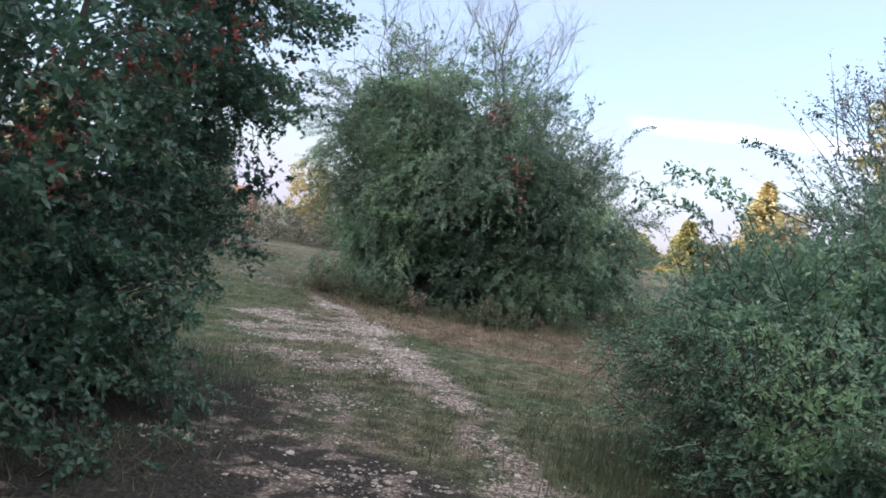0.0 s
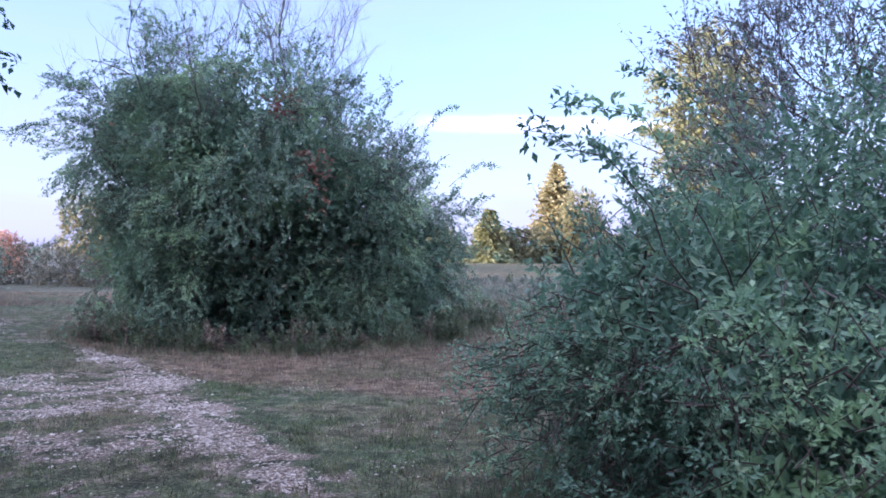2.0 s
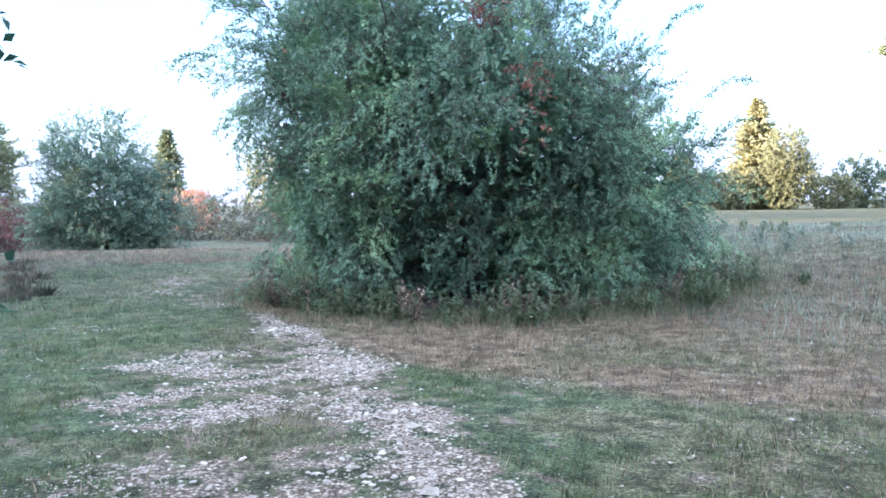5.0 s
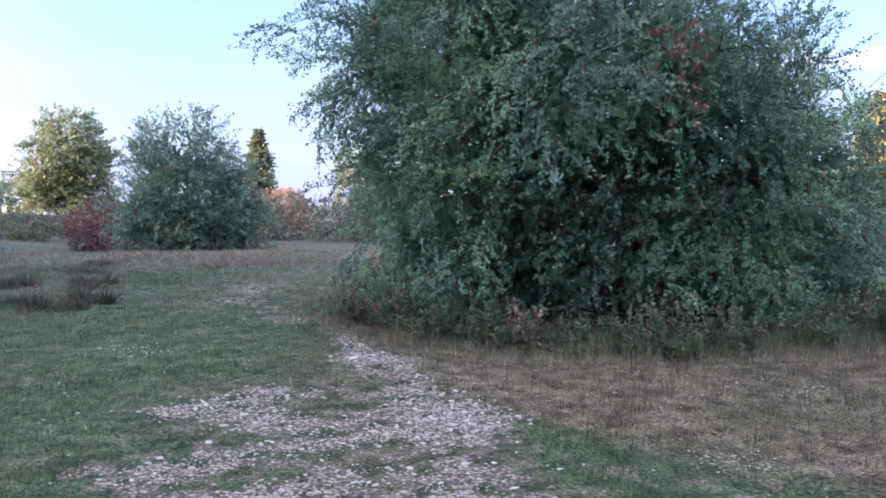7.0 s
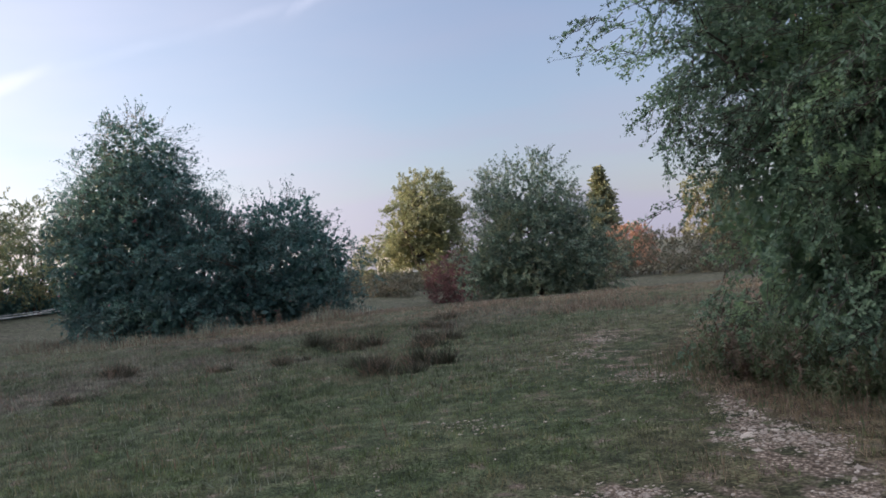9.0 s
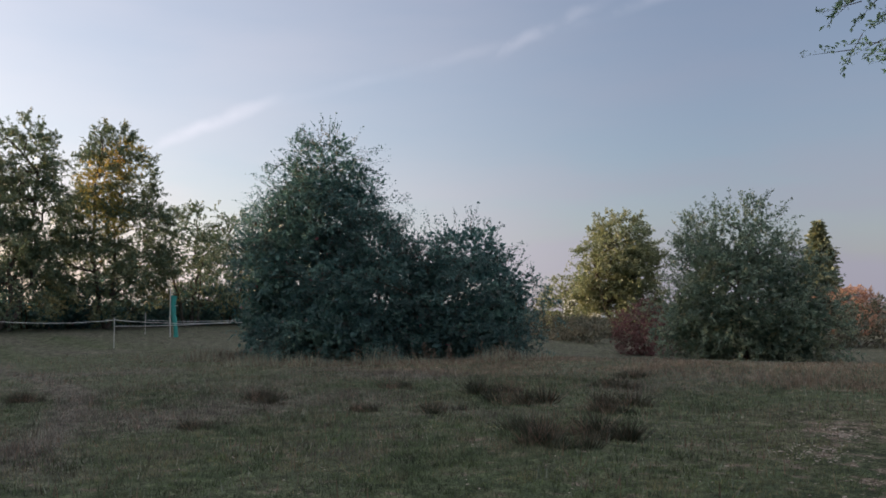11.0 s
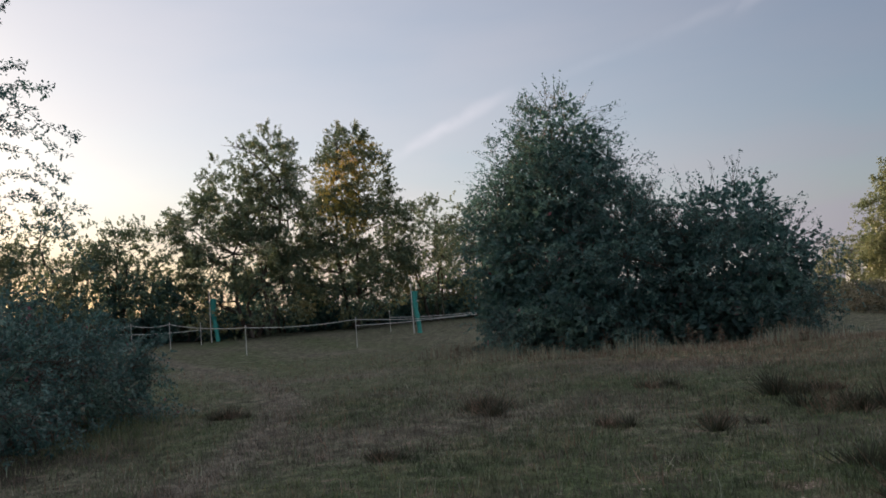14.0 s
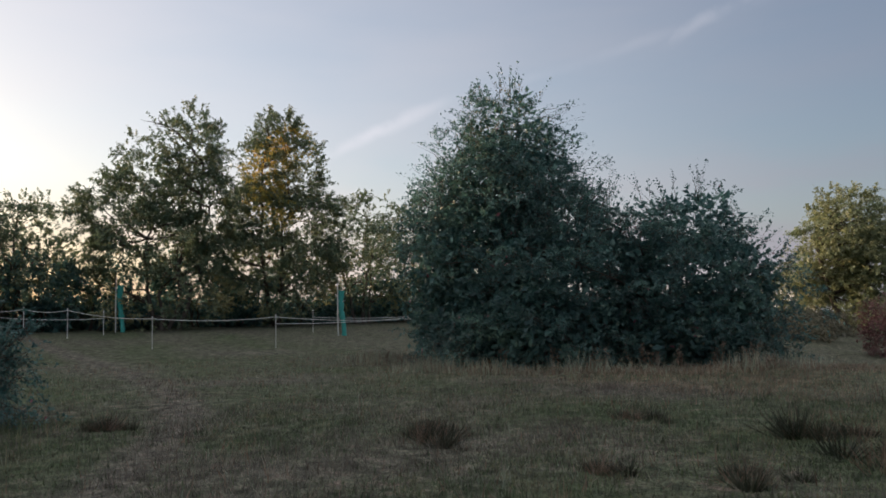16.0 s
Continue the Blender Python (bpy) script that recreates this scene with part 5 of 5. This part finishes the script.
blades("turf_grass", x, y, np.maximum(0.048 + 0.018 * waves(np.stack([x, y], 1), 1.4, 6) + 0.022 * waves(np.stack([x, y], 1), 8.0, 16), 0.02), 0.0042, 0.9, GRASS, "short green turf with longer tufts", 1)
# dry straw, longer towards the bush
x, y = scatter(rng, 260000, -12.0, 12.0, 9.0, 30.0)
q = np.stack([x, y], 1)
near = np.exp(-np.maximum(np.hypot(x - 1.0, y - 14) - 6.0, 0) / 7.0)
keep = (rng.uniform(size=len(x)) < near) & (stony(x, y) < 0.4) & (dry(x, y) > rng.uniform(0.25, 0.9, len(x)))
x, y = x[keep], y[keep]
tall = 0.05 + 0.06 * ss(14.2, 16.4, y) * ss(-3.5, -1.5, x) + 0.06 * ss(3, 6, x)
blades("dry_grass", x, y, tall * (1 + 0.3 * waves(np.stack([x, y], 1), 1.9, 8) + 0.3 * waves(np.stack([x, y], 1), 6.1, 18)), 0.0045, 1.3, STRAW, "dry straw-coloured grass", 2)
# tall pale weeds over the bank beyond the dry strip
x, y = scatter(rng, 42000, 3.2, 16.0, 12.5, 28.0)
q = np.stack([x, y], 1)
keep = (ss(11.8, 14.6, y - 0.25 * (4.0 - x) + 0.8 * waves(q, 0.9, 71)) > rng.uniform(size=len(x))) & (waves(q, 1.6, 72) > rng.uniform(-0.9, 0.9, len(x)))
x, y = x[keep], y[keep]
blades("bank_weeds", x, y, np.maximum(0.13 + 0.12 * waves(np.stack([x, y], 1), 1.1, 73) + 0.06 * waves(np.stack([x, y], 1), 3.7, 75), 0.04), 0.008, 0.9, BANK_WEED, "pale grey-green weeds standing on the bank", 6, "weeds")
# straw lying matted on the dry strip and, thinner, over the worn turf
x, y = scatter(rng, 260000, -5.0, 8.5, 6.0, 18.0)
q = np.stack([x, y], 1)
keep = (0.06 + 0.8 * dry(x, y) + 0.25 * waves(q, 2.4, 74) > rng.uniform(0.25, 1.5, len(x))) & (stony(x, y) < 0.55) & (shaded_litter(x, y) < 0.6)
x, y = x[keep], y[keep]
blades("matted_straw", x, y, np.maximum(0.12 + 0.04 * waves(np.stack([x, y], 1), 5.0, 76), 0.04), 0.0036, 1.7, MATTED, "matted dry straw lying flat on the ground", 84)
# straw and thin turf in the western meadow
x, y = scatter(rng, 240000, -26.0, -5.0, 12.0, 30.0)
keep = rng.uniform(size=len(x)) < np.exp(-np.maximum(np.hypot(x + 9, y - 17) - 3.0, 0) / 8.0)
x, y = x[keep], y[keep]
x, y = clump(rng, x, y, 0.07)
q = np.stack([x, y], 1)
d = dry(x, y) > rng.uniform(0.2, 1.0, len(x))
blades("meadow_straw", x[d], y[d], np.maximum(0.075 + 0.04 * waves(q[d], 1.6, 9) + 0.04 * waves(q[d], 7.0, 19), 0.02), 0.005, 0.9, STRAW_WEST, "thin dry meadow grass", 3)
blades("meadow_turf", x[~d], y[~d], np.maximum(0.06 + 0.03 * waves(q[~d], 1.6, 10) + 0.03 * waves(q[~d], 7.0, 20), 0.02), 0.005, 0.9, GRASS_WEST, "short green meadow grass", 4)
# matted straw and rough grass where the path ends
x, y = scatter(rng, 150000, -17.5, -6.5, 14.0, 24.0)
q = np.stack([x, y], 1)
keep = waves(q, 1.7, 91) + 0.7 * waves(q, 5.0, 92) > rng.uniform(-1.1, 1.1, len(x))
x, y = clump(rng, x[keep], y[keep], 0.06)
q = np.stack([x, y], 1)
d = dry(x, y) + 0.5 * waves(q, 2.4, 93) > rng.uniform(0.1, 0.8, len(x))
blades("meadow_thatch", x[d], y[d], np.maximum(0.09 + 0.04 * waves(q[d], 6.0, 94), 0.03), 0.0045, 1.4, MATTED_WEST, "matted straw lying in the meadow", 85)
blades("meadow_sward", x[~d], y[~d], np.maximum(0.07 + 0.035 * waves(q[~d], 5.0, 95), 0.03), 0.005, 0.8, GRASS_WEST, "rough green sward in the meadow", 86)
# single stalks and sprigs standing in the western meadow
for name, mat, n, h, seed, label in (("meadow_stalks", DEAD, 9000, 0.17, 81, "thin dead stalks standing in the meadow"), ("meadow_sprigs", BANK_WEED, 7000, 0.13, 82, "pale sprigs of weed in the meadow"), ("meadow_clumps", GRASS_WEST, 14000, 0.10, 83, "green clumps of longer grass in the meadow")):
    x, y = scatter(rng, n * 2, -30.0, -4.5, 12.0, 29.0)
    q = np.stack([x, y], 1)
    keep = waves(q, 2.2, seed) + 0.6 * waves(q, 5.5, seed + 5) > rng.uniform(-0.5, 1.3, len(x))
    blades(name, x[keep], y[keep], np.full(keep.sum(), h), 0.005, 0.6, mat, label, seed, "weeds" if mat is not GRASS_WEST else "grass")
# a fringe of long dry grass along the crest
x, y = scatter(rng, 20000, -17.0, -3.0, 23.5, 29.5)
blades("crest_grass", x, y, np.maximum(0.09 + 0.08 * waves(np.stack([x, y], 1), 1.2, 40), 0.04), 0.007, 0.9, STRAW, "long dry grass on the crest of the meadow", 5)


def fringe(cx, cy, rx, ry, n, rng, a0=0.0, a1=6.283, spread_m=0.5):
    a = rng.uniform(a0, a1, n)
    k = 1.0 + rng.normal(size=n) * spread_m / max(rx, ry)
    return cx + np.cos(a) * rx * k, cy + np.sin(a) * ry * k


# rank grass and weeds round the feet of the bushes
for name, cx, cy, rx, ry, n, h, mat, label in (
        ("rank_grass", 1.0, 18.0, 3.6, 2.7, 11000, 0.06, STRAW, "rank dry grass round the foot of the big bush"),
        ("rank_weeds", 1.0, 18.0, 3.3, 2.2, 16000, 0.14, WEED, "green weeds round the foot of the big bush"),
        ("rank_stems", 1.0, 18.0, 3.7, 2.7, 6000, 0.12, WEED, "stems and weeds round the foot of the big bush"),
        ("rank_grass", -21.0, 28.2, 5.4, 3.2, 12000, 0.14, STRAW, "dry grass round the foot of the meadow thicket"),
        ("rank_weeds", -3.7, 6.7, 2.1, 2.3, 3500, 0.14, WEED, "weeds under the dark hawthorn"),
        ("rank_grass", -2.7, 4.1, 1.2, 1.1, 900, 0.10, WEED, "long dark grass beside the hawthorn"),
        ("rank_weeds", 3.3, 6.0, 1.7, 1.9, 7000, 0.22, WEED, "weeds under the privet bush"),
        ("rank_weeds", -17.4, 12.9, 2.4, 2.2, 5000, 0.16, WEED, "weeds under the thorn bush")):
    x, y = fringe(cx, cy, rx, ry, n, rng)
    blades(name, x, y, np.maximum(h + 0.2 * waves(np.stack([x, y], 1), 2.0, 12), 0.06), 0.006, 0.75, mat, label, int(n / 7) % 1000)


# pale grass that stands against the foot of the meadow thicket
for name, mat, n, h, label in (("foot_grass", BANK_WEED, 5000, 0.34, "pale dry grass against the foot of the meadow thicket"), ("foot_weeds", STRAW, 4000, 0.26, "straw-coloured weeds before the meadow thicket")):
    x, y = fringe(-21.4, 28.6, 5.9, 4.0, n, rng, -2.8, 0.5, 0.5)
    q = np.stack([x, y], 1)
    keep = waves(q, 1.8, 96) > rng.uniform(-0.9, 0.7, n)
    blades(name, x[keep], y[keep], np.maximum(h + 0.2 * waves(q[keep], 2.6, 97), 0.08), 0.008, 0.5, mat, label, int(h * 1000), "grass")


def weed(x, y, h, seed, mat, label):
    """A tall stalk with side leaves."""
    r = np.random.RandomState(seed)
    w = thing("weed", x, y, label, "weed", "tall weeds beside the bushes")
    n = 5
    p = np.stack([r.normal(size=n) * 0.07, r.normal(size=n) * 0.07, np.zeros(n)], 1)
    d = unit(np.stack([r.normal(size=n) * 0.22, r.normal(size=n) * 0.22, np.ones(n)], 1))
    lv, tw = sprays(r, p, d, h * r.uniform(0.6, 1.1, n), 34, 0.065, 0.1, 0.38, 0.9)
    part("foliage", build_mesh("foliage", *lv, mat), w)
    part("stalk", build_mesh("stalk", *tw, STRAW), w)


r = np.random.RandomState(17)
for k in range(90):
    a = r.uniform(3.4, 6.1)
    weed(1.0 + math.cos(a) * r.uniform(3.0, 4.0), 18.1 + math.sin(a) * r.uniform(2.1, 3.1), r.uniform(0.3, 0.8) ** 1.3, 1300 + k, WEED if r.uniform() < 0.85 else STRAW, "tall dry weed at the foot of the bush")
for k in range(40):
    weed(r.uniform(3.5, 11.0), r.uniform(14.0, 25.0), r.uniform(0.14, 0.34), 360 + k, BANK_WEED if r.uniform() < 0.7 else WEED, "low grey-green weed on the dry bank")
for k in range(18):
    weed(-24.5 + k * 0.55 + r.uniform(-0.2, 0.2), 25.7 + 0.16 * k + r.uniform(-0.5, 0.4), r.uniform(0.3, 0.7), 400 + k, STRAW, "dry weed at the edge of the thicket")


def tuft(x, y, radius, h, seed, mat, label):
    r = np.random.RandomState(seed)
    t = thing("grass_tuft", x, y, label, "grass tuft", "tufts in the meadow")
    for name, m, n, hh in (("tussock", mat, 420, h * 0.7), ("dead_tussock", DEAD, 150, h * 1.0)):
        heart = r.normal(size=(6, 2)) * radius * np.array([0.75, 0.55])
        pick, off = r.randint(0, 6, n), r.normal(size=(n, 2)) * radius * 0.2
        p = np.concatenate([heart[pick] + off, np.full((n, 1), -0.02)], 1)
        d = unit(np.concatenate([off / radius * 2.6 + r.normal(size=(n, 2)) * 0.3, np.ones((n, 1))], 1))
        hh = hh * np.array([0.35, 0.6, 0.9, 1.1, 1.3, 0.7])[pick]
        part(name, build_mesh(name, *twig_arrays(p, p + d * (hh * r.uniform(0.5, 1.2, n))[:, None], np.full(n, 0.008 if m is mat else 0.0035)), m), t)


for k, (x, y, rad, h) in enumerate(((-10.1, 21.1, 0.35, 0.30), (-9.2, 20.5, 0.42, 0.32), (-7.8, 20.8, 0.34, 0.26), (-6.7, 18.5, 0.36, 0.30), (-6.9, 17.7, 0.3, 0.28), (-9.5, 24.4, 0.3, 0.2),
                                    (-9.7, 19.3, 0.22, 0.18), (-10.7, 18.8, 0.2, 0.14), (-13.2, 18.9, 0.3, 0.2), (-11.2, 16.4, 0.22, 0.14), (-7.4, 18.4, 0.3, 0.22), (-7.6, 20.2, 0.25, 0.2),
                                    (-9.0, 22.8, 0.3, 0.22), (-12.2, 21.0, 0.25, 0.16), (-16.5, 16.4, 0.3, 0.2), (-12.8, 18.6, 0.3, 0.22))):
    tuft(x, y, rad * 0.75, h * 1.25, 500 + k, TUSSOCK, "dark tussock of rough grass in the meadow")

# stones of the track: single ones where the path is nearest, the rest as gravel
STONE_SHAPES = []
for k in range(6):
    bm = bmesh.new()
    bmesh.ops.create_icosphere(bm, subdivisions=1, radius=1.0)
    for v in bm.verts:
        v.co *= random.uniform(0.6, 1.25)
        v.co.z *= 0.36
    me = bpy.data.meshes.new("stone")
    bm.to_mesh(me)
    bm.free()
    me.materials.append(STONE)
    STONE_SHAPES.append(me)
r = np.random.RandomState(29)
x, y = scatter(r, 150000, -5.0, 2.4, 4.0, 21.0)
s = stony(x, y) + 0.45 * waves(np.stack([x, y], 1), 3.5, 31)
keep = (s > r.uniform(0.4, 1.15, len(x))) | ((r.uniform(size=len(x)) < 0.012) & (s > 0.02))
x, y = x[keep][:19000], y[keep][:19000]
size = np.exp(r.normal(size=len(x)) * 0.5) * 0.0095
base = np.array([(1, 0, 0), (0, 1, 0), (-1, 0, 0), (0, -1, 0), (0.1, 0.1, 0.42), (0, 0, -0.42)], float)
# pale flecks lying in the turf as well
fx, fy = scatter(r, 700, -9.0, 3.0, 7.0, 24.0)
x, y = np.concatenate([x, fx]), np.concatenate([y, fy])
size = np.concatenate([size, np.exp(r.normal(size=700) * 0.3) * 0.014])
tri = np.array([(0, 1, 4), (1, 2, 4), (2, 3, 4), (3, 0, 4), (1, 0, 5), (2, 1, 5), (3, 2, 5), (0, 3, 5)])
z = land(x, y)
a = r.uniform(0, 6.283, len(x))
jit = r.uniform(0.55, 1.3, (len(x), len(base), 1))
pts = base[None] * jit * size[:, None, None]
pts = np.stack([pts[..., 0] * np.cos(a)[:, None] - pts[..., 1] * np.sin(a)[:, None], pts[..., 0] * np.sin(a)[:, None] + pts[..., 1] * np.cos(a)[:, None], pts[..., 2]], 2)
pts += np.stack([x, y, z + size * 0.15], 1)[:, None]
faces = (tri[None] + (np.arange(len(x)) * len(base))[:, None, None]).reshape(-1, 3)
tagged(new("gravel", build_mesh("gravel", pts.reshape(-1, 3), faces, STONE)), "pale limestone gravel pressed into the track", "gravel", kind="stuff")
x, y = scatter(r, 9000, -3.6, 1.8, 5.0, 17.0)
s = stony(x, y)
keep = (s > 0.3) & (r.uniform(size=len(x)) < s)
x, y = x[keep][:290], y[keep][:290]
for i in range(len(x)):
    ob = new("stone", STONE_SHAPES[i % 6])
    ob.parent = ground
    k = float(np.exp(r.normal() * 0.4) * 0.0145)
    ob.matrix_local = pose(float(x[i]), float(y[i]), ground_z(float(x[i]), float(y[i])) + 0.2 * k, r.uniform(-15, 15), r.uniform(-15, 15), r.uniform(0, 360)) @ Matrix.Diagonal((k * 1.2, k, k, 1))
